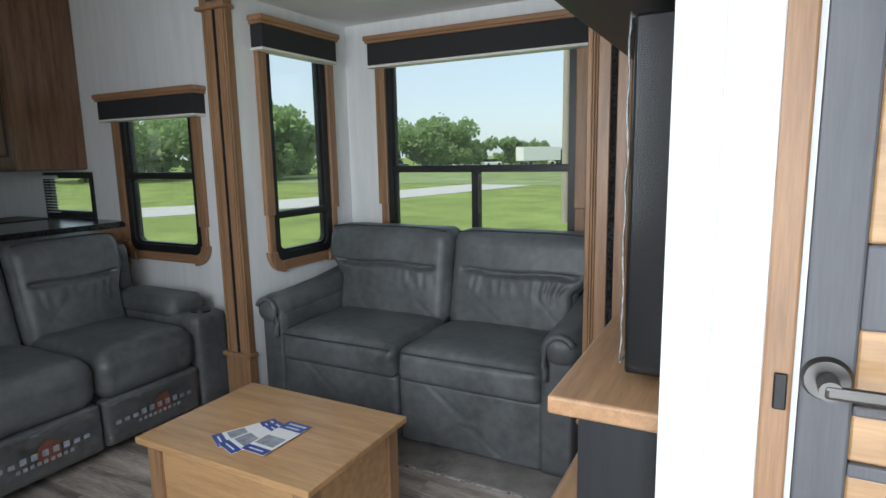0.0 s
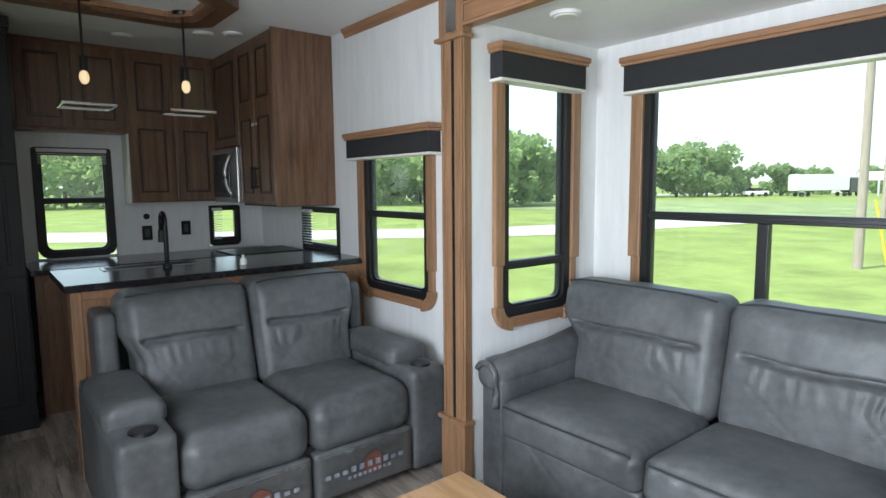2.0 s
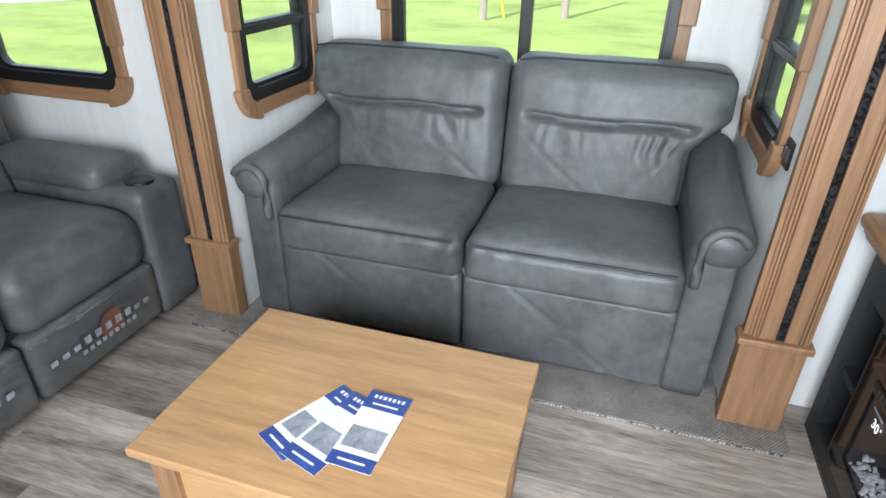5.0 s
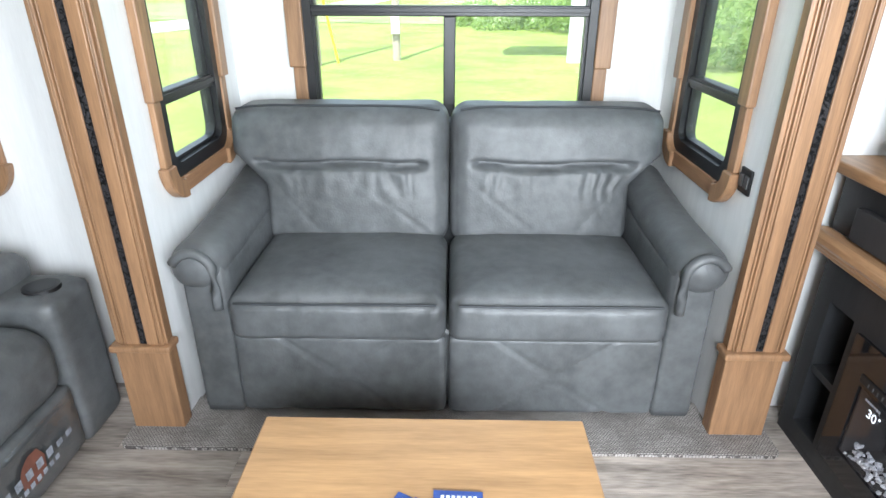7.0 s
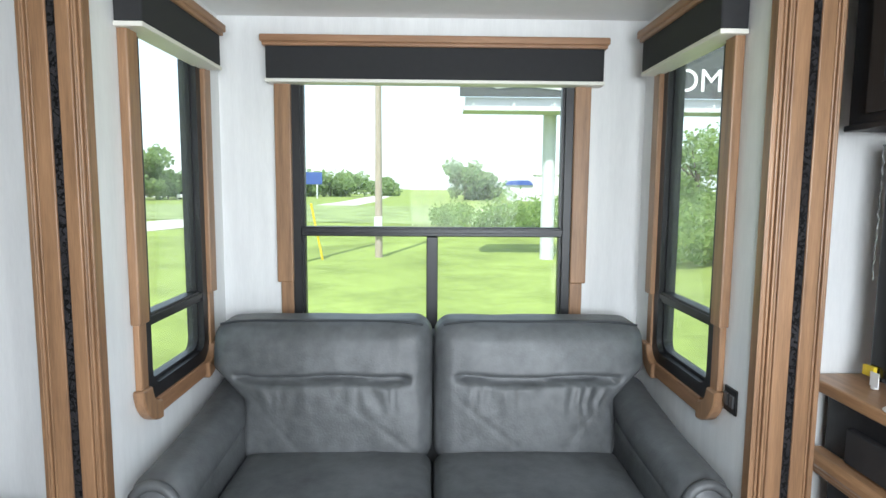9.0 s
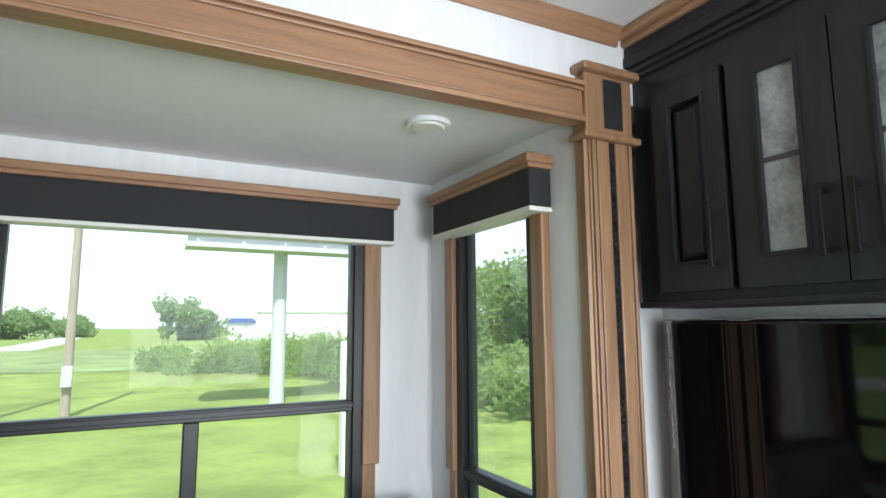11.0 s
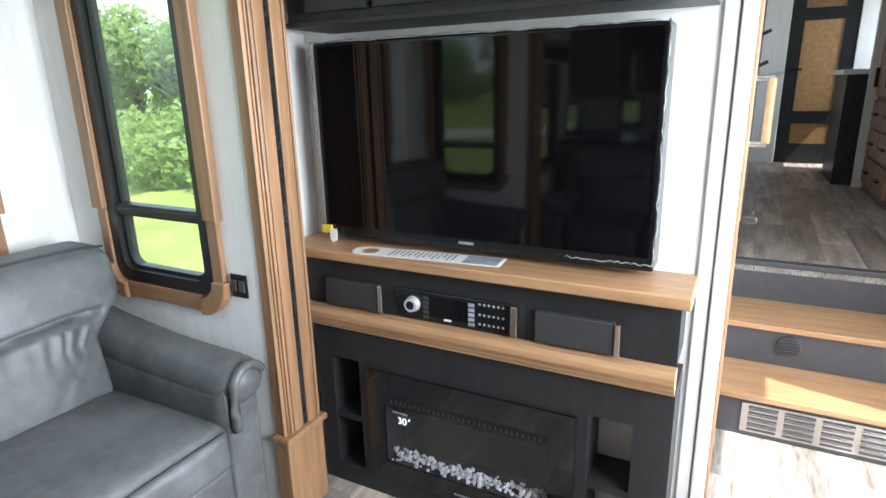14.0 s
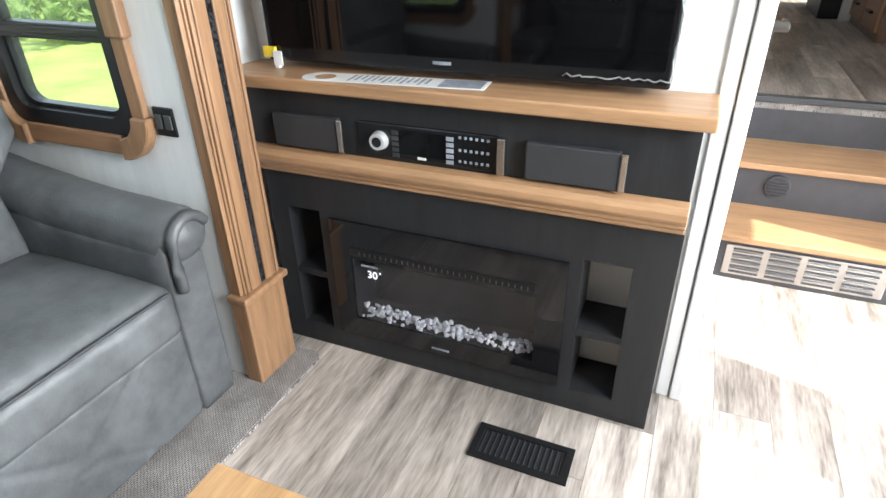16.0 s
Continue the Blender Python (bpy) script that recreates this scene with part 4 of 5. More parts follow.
part("well", cyl((1.056, 0.93, 0.29), (1.0585, 0.93, 0.29), 0.04, 0.04, 28), PIPING, rv)
for k in range(5):
    z = 0.29 - 0.028 + 0.014 * k
    part("fin", boxes((1.050, 1.057, 0.93 - 0.036, 0.93 + 0.036, z - 0.002, z + 0.002)), RISER, rv)

dr = thing("door_1", "slate-grey hall door with light oak panels and a metal lever", "door", kind="structure")
DX0, DX1 = 0.131, 0.717
part("stile", bb(DX0, DX0 + 0.06, YH - 0.004, YH + 0.03, 0.035, 1.925), DOORG, dr)
part("stile", bb(DX1 - 0.085, DX1, YH - 0.004, YH + 0.03, 0.035, 1.925), DOORG, dr)
for z0, z1, oak in ((0.035, 0.2, 0), (0.2, 0.90, 1), (0.90, 0.92, 0), (0.92, 0.985, 1), (0.985, 1.0, 0), (1.0, 1.10, 1), (1.10, 1.21, 0), (1.21, 1.80, 1), (1.80, 1.925, 0)):
    part("panel" if oak else "rail", bb(DX0 + 0.06, DX1 - 0.085, YH + (0.004 if oak else -0.004), YH + 0.028, z0, z1), TABLE if oak else DOORG, dr, "light oak panel" if oak else "")
lv = part("lever_handle", cyl((0.160, YH - 0.014, 1.032), (0.160, YH - 0.004, 1.032), 0.026, 0.030, 28), NICKEL, dr, "brushed metal lever handle")
part("spindle", cyl((0.160, YH - 0.055, 1.032), (0.160, YH - 0.02, 1.032), 0.013, 0.013), NICKEL, lv)
part("lever", bb(0.153, 0.262, YH - 0.058, YH - 0.046, 1.022, 1.040, 0.005), NICKEL, lv)
for x0, x1 in ((0.086, 0.122), (0.726, 0.762)):
    solo("trim_door_casing", bb(x0, x1, YH - 0.014, YH - 0.001, 0.0, 1.97), OAKZ, "light oak door casing", "trim", kind="structure")
solo("trim_door_casing", bb(0.131, 0.719, YH - 0.014, YH - 0.001, 1.93, 1.97), OAKX, "light oak door casing", "trim", kind="structure")
part("strike_plate", bb(0.100, 0.116, YH - 0.020, YH - 0.013, 0.985, 1.035, 0.002), BLKM, dr)
gh = thing("grab_handle", "oak grab handle on metal brackets beside the steps", "handle")
part("bar", cyl((1.0, YH - 0.07, 1.17), (1.0, YH - 0.07, 1.42), 0.016, 0.016), TABLE, gh)
for z in (1.165, 1.42):
    part("bracket", joined(cyl((1.0, YH, z), (1.0, YH - 0.075, z), 0.012), cyl((1.0, YH - 0.006, z), (1.0, YH - 0.0, z), 0.028)), CHROME, gh)
for x, z in ((1.15, 1.78), (1.5, 1.62), (1.35, 1.48)):
    hk = thing("coat_hook", "small black metal hook on the hall wall", "hook", group="coat hooks in the hall")
    part("plate", bb(x - 0.015, x + 0.015, YH - 0.006, YH, z - 0.03, z + 0.03, 0.002), BLKM, hk)
    part("peg", cyl((x, YH - 0.05, z + 0.01), (x, YH - 0.006, z - 0.01), 0.008), BLKM, hk)
solo("trim_hall_panel", bb(1.6, 2.4, YH - 0.02, YH - 0.001, UP + 0.02, 2.50), RISER, "dark grey panel on the hall wall", "trim", kind="structure")

d2 = thing("door_2", "charcoal door with oak and louvred panels at the hall's end", "door", kind="structure")
part("leaf", wall("tmp_leaf", "x", 5.255, 0.04, 0.385, 0.945, UP + 0.01, 2.38, [(0.50, 0.83, 0.78, 0.98), (0.50, 0.83, 1.10, 1.95), (0.50, 0.83, 2.06, 2.28)], CHAR).data and bmesh.new(), CHAR, d2)
bpy.data.objects.remove(bpy.data.objects["leaf"])
lf = bpy.data.objects["tmp_leaf"]
lf.name, lf.parent = "leaf", d2
for key in ("label", "category", "kind"):
    if key in lf:
        del lf[key]
part("oak_panel", boxes((5.268, 5.285, 0.50, 0.83, 1.10, 1.95)), TABLE, d2, "light oak panel")
for z0, z1 in ((0.78, 0.98), (2.06, 2.28)):
    part("panel_back", boxes((5.28, 5.288, 0.50, 0.83, z0, z1)), TABLE, d2)
    for k in range(9):
        z = z0 + (z1 - z0) * (k + 0.2) / 9
        part("louvre", boxes((5.262, 5.279, 0.50, 0.83, z, z + 0.012)), TABLE, d2)
part("lever", joined(cyl((5.20, 0.90, 1.5), (5.255, 0.90, 1.5), 0.012), bb(5.195, 5.21, 0.80, 0.905, 1.49, 1.51)), BLKM, d2)
vn = thing("vanity_cabinet", "charcoal hall cabinet with a white top", "cabinet")
part("body", bb(3.95, 4.7, -0.11, 0.56, UP, UP + 0.86), CHAR, vn)
part("top", bb(3.92, 4.72, -0.11, 0.59, UP + 0.862, UP + 0.90), WHITE, vn)
part("handle", bb(3.915, 3.93, 0.46, 0.475, UP + 0.62, UP + 0.78), BLKM, vn)
hc = thing("hall_cabinet", "tall brown wooden hall cabinet with a white end panel", "cabinet")
part("body", boxes((2.92, 3.84, -0.11, 0.36, UP, 2.5)), WALNUT, hc)
part("end_panel", bb(3.842, 3.9, -0.11, 0.43, UP, 2.5), WALL, hc, "white end panel")
for x0 in (2.94, 3.39):
    for z0, z1 in ((1.28, 1.82), (1.85, 2.46)):
        hd_ = part("door", bb(x0, x0 + 0.43, 0.36, 0.38, z0, z1), OAKZ, hc)
        part("handle", bb(x0 + 0.38, x0 + 0.395, 0.38, 0.405, z0 + 0.06, z0 + 0.2), BLKM, hd_, "black bar handle")
    for k in range(3):
        hd_ = part("drawer", bb(x0, x0 + 0.43, 0.36, 0.38, UP + 0.06 + k * 0.21, UP + 0.25 + k * 0.21), OAKX, hc)
        part("handle", bb(x0 + 0.15, x0 + 0.28, 0.38, 0.405, UP + 0.15 + k * 0.21, UP + 0.165 + k * 0.21), BLKM, hd_, "black bar handle")
for x, y in ((1.6, 0.75), (2.6, 0.6), (3.4, 0.8), (4.4, 0.7)):
    l = thing("hall_ceiling_lamp", "small round white ceiling lamp in the hall", "lamp", group="hall ceiling lamps")
    part("rim", cyl((x, y, 2.546), (x, y, 2.56), 0.06, 0.064, 24), WHITE, l)
    part("lens", cyl((x, y, 2.541), (x, y, 2.546), 0.042, 0.048, 24), CREAM, l)
va = thing("ceiling_vent", "grey square ceiling vent in the hall", "vent")
part("frame", bb(2.3, 2.5, 0.28, 0.48, 2.548, 2.56), CREAM, va)
for k in range(8):
    part("slat", boxes((2.31 + k * 0.023, 2.321 + k * 0.023, 0.29, 0.47, 2.543, 2.549)), DARKG, va)
solo("trim_hall_beam", bb(3.2, 3.28, -0.12, YH, 2.465, 2.558), WALNUT, "brown beam across the hall ceiling", "trim", kind="structure")
rg = thing("floor_register", "black slotted metal floor register in the plank floor", "register")
RGX0, RGX1, RGY0, RGY1 = -0.475, -0.352, 1.437, 1.708
part("frame", ring([(RGX0, RGY0), (RGX1, RGY0), (RGX1, RGY1), (RGX0, RGY1)], [(RGX0 + 0.018, RGY0 + 0.02), (RGX1 - 0.018, RGY0 + 0.02), (RGX1 - 0.018, RGY1 - 0.02), (RGX0 + 0.018, RGY1 - 0.02)], 0.001, 0.008), BLKM, rg)
fo = [o for o in rg.children if o.name.startswith("frame")][0]
fo.data.transform(Matrix(((1, 0, 0, 0), (0, 0, 1, 0), (0, 1, 0, 0), (0, 0, 0, 1))))
fo.data.flip_normals()
part("well", boxes((RGX0 + 0.01, RGX1 - 0.01, RGY0 + 0.01, RGY1 - 0.01, 0.0005, 0.002)), PIPING, rg)
for k in range(15):
    y = RGY0 + 0.027 + k * 0.0155
    part("slat", boxes((RGX0 + 0.018, RGX1 - 0.018, y, y + 0.007, 0.002, 0.006)), BLKM, rg)

# ------------------------------------------------------------------ kitchen
isl = thing("kitchen_island", "brown wooden kitchen peninsula behind the loveseat", "cabinet")
part("body", boxes((-4.05, -3.52, 1.09, YK - 0.002, 0.0, 0.925)), WALNUT, isl)
part("back_panel", bb(-3.52, -3.45, 1.06, YK - 0.002, 0.0, 0.925), OAKZ, isl)
part("corner_post", bb(-3.56, -3.442, 1.042, 1.09, 0.0, 0.925), OAKZ, isl)
part("apron", bb(-3.449, -3.440, 1.09, YK - 0.002, 0.885, 0.925, 0.002), OAKX, isl)
solo("island_countertop", bb(-4.1, -3.425, 1.02, YK - 0.002, 0.926, 0.962, 0.004), STONE, "glossy black countertop of the kitchen peninsula", "countertop")
solo("sink_countertop", bb(-5.098, -4.52, 0.96, YK - 0.002, 0.886, 0.918, 0.004), STONE, "black countertop under the kitchen window", "countertop")
sc = thing("sink_cabinet", "brown wooden base cabinet under the sink counter", "cabinet")
part("body", boxes((-5.098, -4.55, 0.98, YK - 0.002, 0.0, 0.885)), WALNUT, sc)
for k in range(3):
    part("door", bb(-4.552, -4.532, 1.02 + k * 0.5, 1.48 + k * 0.5, 0.12, 0.84), WALNUT, sc)
fa = thing("kitchen_faucet", "tall black kitchen faucet on the island counter", "faucet")
part("base", cyl((-3.80, 1.56, 0.963), (-3.80, 1.56, 0.985), 0.026, 0.022), BLKM, fa)
part("spout", tube([(-3.80, 1.56, 0.98 + 0.03 * k) for k in range(9)] + [(-3.80 - 0.05 + 0.05 * math.cos(radians(a)), 1.56, 1.22 + 0.05 * math.sin(radians(a))) for a in range(20, 181, 20)] + [(-3.90, 1.56, 1.16)], 0.013, 10), BLKM, fa, smooth=True)
part("spray_head", cyl((-3.90, 1.56, 1.17), (-3.90, 1.56, 1.10), 0.016, 0.019), BLKM, fa)
sk = thing("kitchen_sink", "stainless steel sink rim in the black counter", "sink")
part("rim", bb(-4.02, -3.86, 1.25, 1.75, 0.962, 0.966, 0.001), STEEL, sk)
part("basin", boxes((-4.0, -3.88, 1.27, 1.73, 0.966, 0.967)), SPEAK, sk)
sv = thing("cooktop_cover", "black stove cover with a steel edge on the counter", "stove")
part("lid", bb(-4.5, -4.1, 2.05, 2.55, 0.918, 0.968, 0.006), BLKM, sv)
part("edge", bb(-4.52, -4.09, 2.035, 2.05, 0.925, 0.955, 0.003), STEEL, sv)
part("stand", boxes((-4.5, -4.1, 2.07, 2.6, 0.0, 0.917)), BLKM, sv)
so = thing("soap_bottle", "small white bottle on the island counter", "bottle")
part("body", cyl((-3.62, 1.93, 0.963), (-3.62, 1.93, 1.0), 0.022, 0.018), WHITE, so)
part("cap", cyl((-3.62, 1.93, 1.0), (-3.62, 1.93, 1.02), 0.008), WHITE, so)
for y, z in ((1.74, 1.075), (2.02, 1.10)):
    oc = thing("wall_socket", "black socket plate on the white kitchen wall", "socket", group="kitchen sockets")
    part("plate", bb(-5.099, -5.092, y - 0.035, y + 0.035, z - 0.055, z + 0.055, 0.003), BLKM, oc)
    part("socket", bb(-5.094, -5.089, y - 0.015, y + 0.015, z - 0.03, z + 0.03, 0.002), DARKG, oc)
oc = thing("light_switch", "round black switch on the white kitchen wall", "switch")
part("plate", cyl((-5.099, 1.74, 1.20), (-5.09, 1.74, 1.20), 0.022), BLKM, oc)


def panel_door(parent, m, u0, u1, v0, v1, material, split=None, handle=None):
    """A cabinet door with sunken panels, facing local -y."""
    d = part("door", bb(u0, u1, -0.018, 0, v0, v1, 0.003), material, parent)
    d.matrix_local = m
    cuts = [(v0, v1)] if split is None else [(v0, split), (split, v1)]
    for c, e in cuts:
        a, b, c, e = u0 + 0.055, u1 - 0.055, c + 0.06, e - 0.06
        fr = part("panel_bead", ring([(a, c), (b, c), (b, e), (a, e)], [(a + 0.014, c + 0.014), (b - 0.014, c + 0.014), (b - 0.014, e - 0.014), (a + 0.014, e - 0.014)], -0.026, -0.018), GROOVE if material is WALNUT else BLKM, d)
        part("raised_panel", bb(a + 0.022, b - 0.022, -0.024, -0.018, c + 0.022, e - 0.022, 0.003, 1), material, d)
    if handle:
        hx, hz = handle
        part("handle", joined(bb(hx - 0.006, hx + 0.006, -0.05, -0.04, hz, hz + 0.15, 0.002), boxes((hx - 0.004, hx + 0.004, -0.042, -0.018, hz + 0.01, hz + 0.02)), boxes((hx - 0.004, hx + 0.004, -0.042, -0.018, hz + 0.13, hz + 0.14))), BLKM, d, "black bar handle")
        part("film_tab", bb(hx - 0.02, hx + 0.02, -0.021, -0.018, hz + 0.42, hz + 0.44, 0.001), WHITE, d, "white bumper tab")
    return d


wc = thing("wall_cabinet", "tall brown wooden wall cabinet with panelled doors", "cabinet")
part("carcass", boxes((-4.40, -3.80, 2.24, YK - 0.002, 1.295, CZ - 0.002)), WALNUT, wc)
part("end_panel", bb(-3.80, -3.782, 2.222, YK - 0.002, 1.29, CZ - 0.002, 0.002), WALNUT, wc)
part("bottom", boxes((-4.40, -3.80, 2.24, YK - 0.002, 1.286, 1.2945)), BLKM, wc)
for u0, u1, hx in ((-4.395, -4.105, -4.135), (-4.095, -3.805, -4.065)):
    panel_door(wc, pose(0, 2.24, 0), u0, u1, 1.31, CZ - 0.03, WALNUT, 1.93, (hx, 1.40))
wm = thing("wall_cabinet", "brown wooden wall cabinet over the microwave", "cabinet")
part("carcass", boxes((-4.92, -4.405, 2.24, YK - 0.002, 1.70, CZ - 0.002)), WALNUT, wm)
panel_door(wm, pose(0, 2.24, 0), -4.91, -4.41, 1.71, CZ - 0.03, WALNUT)
mw = thing("microwave", "stainless steel over-range microwave with a curved handle", "microwave")
part("body", bb(-4.92, -4.405, 2.20, YK - 0.002, 1.30, 1.698, 0.004), STEEL, mw)
part("door_glass", bb(-4.90, -4.55, 2.19, 2.20, 1.34, 1.66, 0.003), BEZEL, mw)
part("handle", tube([(-4.50, 2.19 - 0.05 * math.sin(math.pi * k / 10), 1.34 + 0.32 * k / 10) for k in range(11)], 0.014, 10), STEEL, mw, smooth=True)
we = thing("wall_cabinet", "brown wooden wall cabinets on the kitchen end wall", "cabinet")
part("carcass", boxes((-5.098, -4.93, 1.62, YK - 0.002, 1.31, CZ - 0.002)), WALNUT, we)
part("carcass_over_window", boxes((-5.098, -4.93, 0.96, 1.619, 1.80, CZ - 0.002)), WALNUT, we)
part("end_panel", bb(-5.098, -4.92, 1.604, 1.619, 1.30, 1.798, 0.002), CREAM, we, "pale end panel by the window")
ME = pose(-4.93, 0, 0, 0, 0, 90)
for u0, u1, v0 in ((0.98, 1.285, 1.82), (1.295, 1.60, 1.82), (1.625, 1.92, 1.32), (1.93, 2.22, 1.32)):
    panel_door(we, ME, u0, u1, v0, CZ - 0.03, WALNUT, 1.9 if v0 < 1.5 else None)
fr = thing("refrigerator", "tall charcoal panelled refrigerator front beside the kitchen", "refrigerator")
part("body", boxes((-5.098, -4.36, 0.1, 0.935, 0.0, 2.30)), CHAR, fr)
part("cornice", bb(-5.098, -4.33, 0.09, 0.95, 2.30, 2.36, 0.006), CHAR, fr)
for u0, u1 in ((0.11, 0.515), (0.525, 0.93)):
    for v0, v1 in ((0.1, 0.9), (0.92, 1.55), (1.57, 2.27)):
        panel_door(fr, pose(-4.36, 0, 0, 0, 0, 90), u0, u1, v0, v1, CHAR)
for x, y in ((-3.82, 1.22), (-3.82, 1.72)):
    pl = thing("pendant_lamp", "clear glass pendant lamp with a filament bulb over the island", "lamp", group="island pendants")
    part("canopy", cyl((x, y, CZ - 0.02), (x, y, CZ), 0.05, 0.055, 24), BLKM, pl)
    part("cord", cyl((x, y, 2.08), (x, y, CZ - 0.02), 0.006), BLKM, pl)
    part("socket", cyl((x, y, 2.02), (x, y, 2.09), 0.02, 0.018), BLKM, pl)
    bu = bmesh.new()
    bmesh.ops.create_uvsphere(bu, u_segments=14, v_segments=10, radius=0.024, matrix=Matrix.Translation((x, y, 1.985)) @ Matrix.Diagonal((1, 1, 1.5, 1)))
    part("bulb", bu, BULB, pl, smooth=True)
    sh = bmesh.new()
    bmesh.ops.create_cone(sh, cap_ends=False, segments=4, radius1=0.17, radius2=0.11, depth=0.25, matrix=Matrix.Translation((x, y, 1.96)) @ pose(0, 0, 0, 0, 0, 45))
    s_ = part("shade", sh, GLASS, pl, "clear glass shade")
    part("shade_rim", ring([(-0.122, -0.122), (0.122, -0.122), (0.122, 0.122), (-0.122, 0.122)], [(-0.112, -0.112), (0.112, -0.112), (0.112, 0.112), (-0.112, 0.112)], 0, 0.012), CHROME, pl)
    rr = [o for o in pl.children if o.name.startswith("shade_rim")][0]
    rr.data.transform(Matrix(((1, 0, 0, x), (0, 0, 1, y), (0, 1, 0, 1.832), (0, 0, 0, 1))))
cf = thing("ceiling_frame", "octagonal brown wooden ceiling frame over the island", "ceiling frame")
def octo(w, h, c):
    return [(-w + c, -h), (w - c, -h), (w, -h + c), (w, h - c), (w - c, h), (-w + c, h), (-w, h - c), (-w, -h + c)]
part("frame", ring(octo(0.36, 0.55, 0.14), octo(0.26, 0.45, 0.11), 0, 0.05), WALNUT, cf)
part("inner_step", ring(octo(0.262, 0.452, 0.11), octo(0.22, 0.41, 0.10), 0.02, 0.05), OAKX, cf)
for o in cf.children:
    o.data.transform(Matrix(((1, 0, 0, -3.62), (0, 0, 1, 1.34), (0, 1, 0, CZ - 0.051), (0, 0, 0, 1))))
for x, y in ((-4.2, 1.95), (-4.55, 1.55), (-4.1, 2.1), (-3.1, 2.1), (-2.9, 0.7), (-1.4, 1.2)):
    l = thing("ceiling_lamp", "small round white ceiling lamp, unlit", "lamp", group="kitchen ceiling lamps")
    part("rim", cyl((x, y, CZ - 0.012), (x, y, CZ), 0.06, 0.064, 24), WHITE, l)
    part("lens", cyl((x, y, CZ - 0.017), (x, y, CZ - 0.012), 0.042, 0.048, 24), CREAM, l)

# carpet strip before the sofa
pts = round_rect(-2.36, -0.27, 2.30, 2.55, 0.03, 0.01, 5)
rug = tagged(mesh_object("carpet_strip", bev(prism(pts, "z", 0.0005, 0.016), 0.003, 1), CARPET), "grey ribbed woven carpet strip before the sofa", "carpet")

# ------------------------------------------------------------------ outdoors
GZ = -1.1
GRASS = mat("mown_grass", (0.18, 0.235, 0.06), 0.9, var=0.3, scale=0.5, bump=0.6, bscale=30, spec=0.1)
MEADOW = mat("rough_meadow", (0.19, 0.24, 0.10), 0.9, var=0.35, scale=0.3, bump=0.6, bscale=10, spec=0.1)
CONC = mat("pale_concrete_road", (0.42, 0.41, 0.38), 0.8, var=0.1, scale=1.0)
# LEAF is for far trees: distance haze is put into its pale colour.
LEAF = mat("hazy_tree_leaves", (0.20, 0.27, 0.13), 0.7, var=0.4, scale=2.0, spec=0.2)
LEAF2 = mat("lightened_bush_leaves", (0.19, 0.27, 0.085), 0.7, var=0.4, scale=2.0, spec=0.2)
# Leaves do pass light, but this large bright share also lifts their shaded gaps.
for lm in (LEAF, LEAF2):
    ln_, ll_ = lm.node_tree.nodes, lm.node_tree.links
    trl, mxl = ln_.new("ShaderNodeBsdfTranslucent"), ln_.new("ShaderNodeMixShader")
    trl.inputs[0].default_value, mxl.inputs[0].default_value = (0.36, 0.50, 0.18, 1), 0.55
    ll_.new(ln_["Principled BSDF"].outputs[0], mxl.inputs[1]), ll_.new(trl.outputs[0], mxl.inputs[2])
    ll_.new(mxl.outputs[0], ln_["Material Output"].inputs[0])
BARK = mat("tree_bark", (0.10, 0.075, 0.055), 0.9, var=0.3, bump=0.5, bscale=12)
PALE = mat("pale_grey_metal", (0.50, 0.52, 0.53), 0.5, var=0.06)
POLE = mat("weathered_wood_pole", (0.32, 0.27, 0.22), 0.85, var=0.2, stretch=(5, 5, 0.4))
gb = bmesh.new()
bmesh.ops.create_grid(gb, x_segments=40, y_segments=40, size=1500, matrix=Matrix.Translation((0, 0, GZ)))
solo("ground", gb, GRASS, "wide mown green lawn round the trailer", "ground", kind="structure")
# verge road curving past, highway beyond


def strip(name, pts, w, z, material, label):
    bm = bmesh.new()
    rows = []
    for i, p in enumerate(pts):
        t = (Vector(pts[min(i + 1, len(pts) - 1)]) - Vector(pts[max(i - 1, 0)])).normalized()
        nrm = Vector((-t.y, t.x))
        a, b = Vector(p) + nrm * w / 2, Vector(p) - nrm * w / 2
        rows.append((bm.verts.new((a.x, a.y, z)), bm.verts.new((b.x, b.y, z))))
    for a, b in zip(rows, rows[1:]):
        bm.faces.new((a[0], b[0], b[1], a[1]))
    bmesh.ops.recalc_face_normals(bm, faces=bm.faces)
    return solo(name, bm, material, label, "road", kind="structure")


strip("road", [(-60, -30), (-44, -5), (-30, 12), (-22.5, 24), (-20, 36), (-17.5, 50), (-15.5, 71), (-15, 110), (-18, 200)], 6.0, GZ + 0.02, CONC, "pale concrete drive across the lawn")
strip("road_highway", [(-300, -40), (-180, 20), (-125, 62), (-85, 110), (-60, 170), (-30, 330)], 14, GZ + 0.05, CONC, "pale highway beyond the lawn")
strip("road_meadow", [(-60, 64), (-20, 66), (10, 60), (45, 45)], 40, GZ + 0.03, MEADOW, "strip of rough unmown meadow")


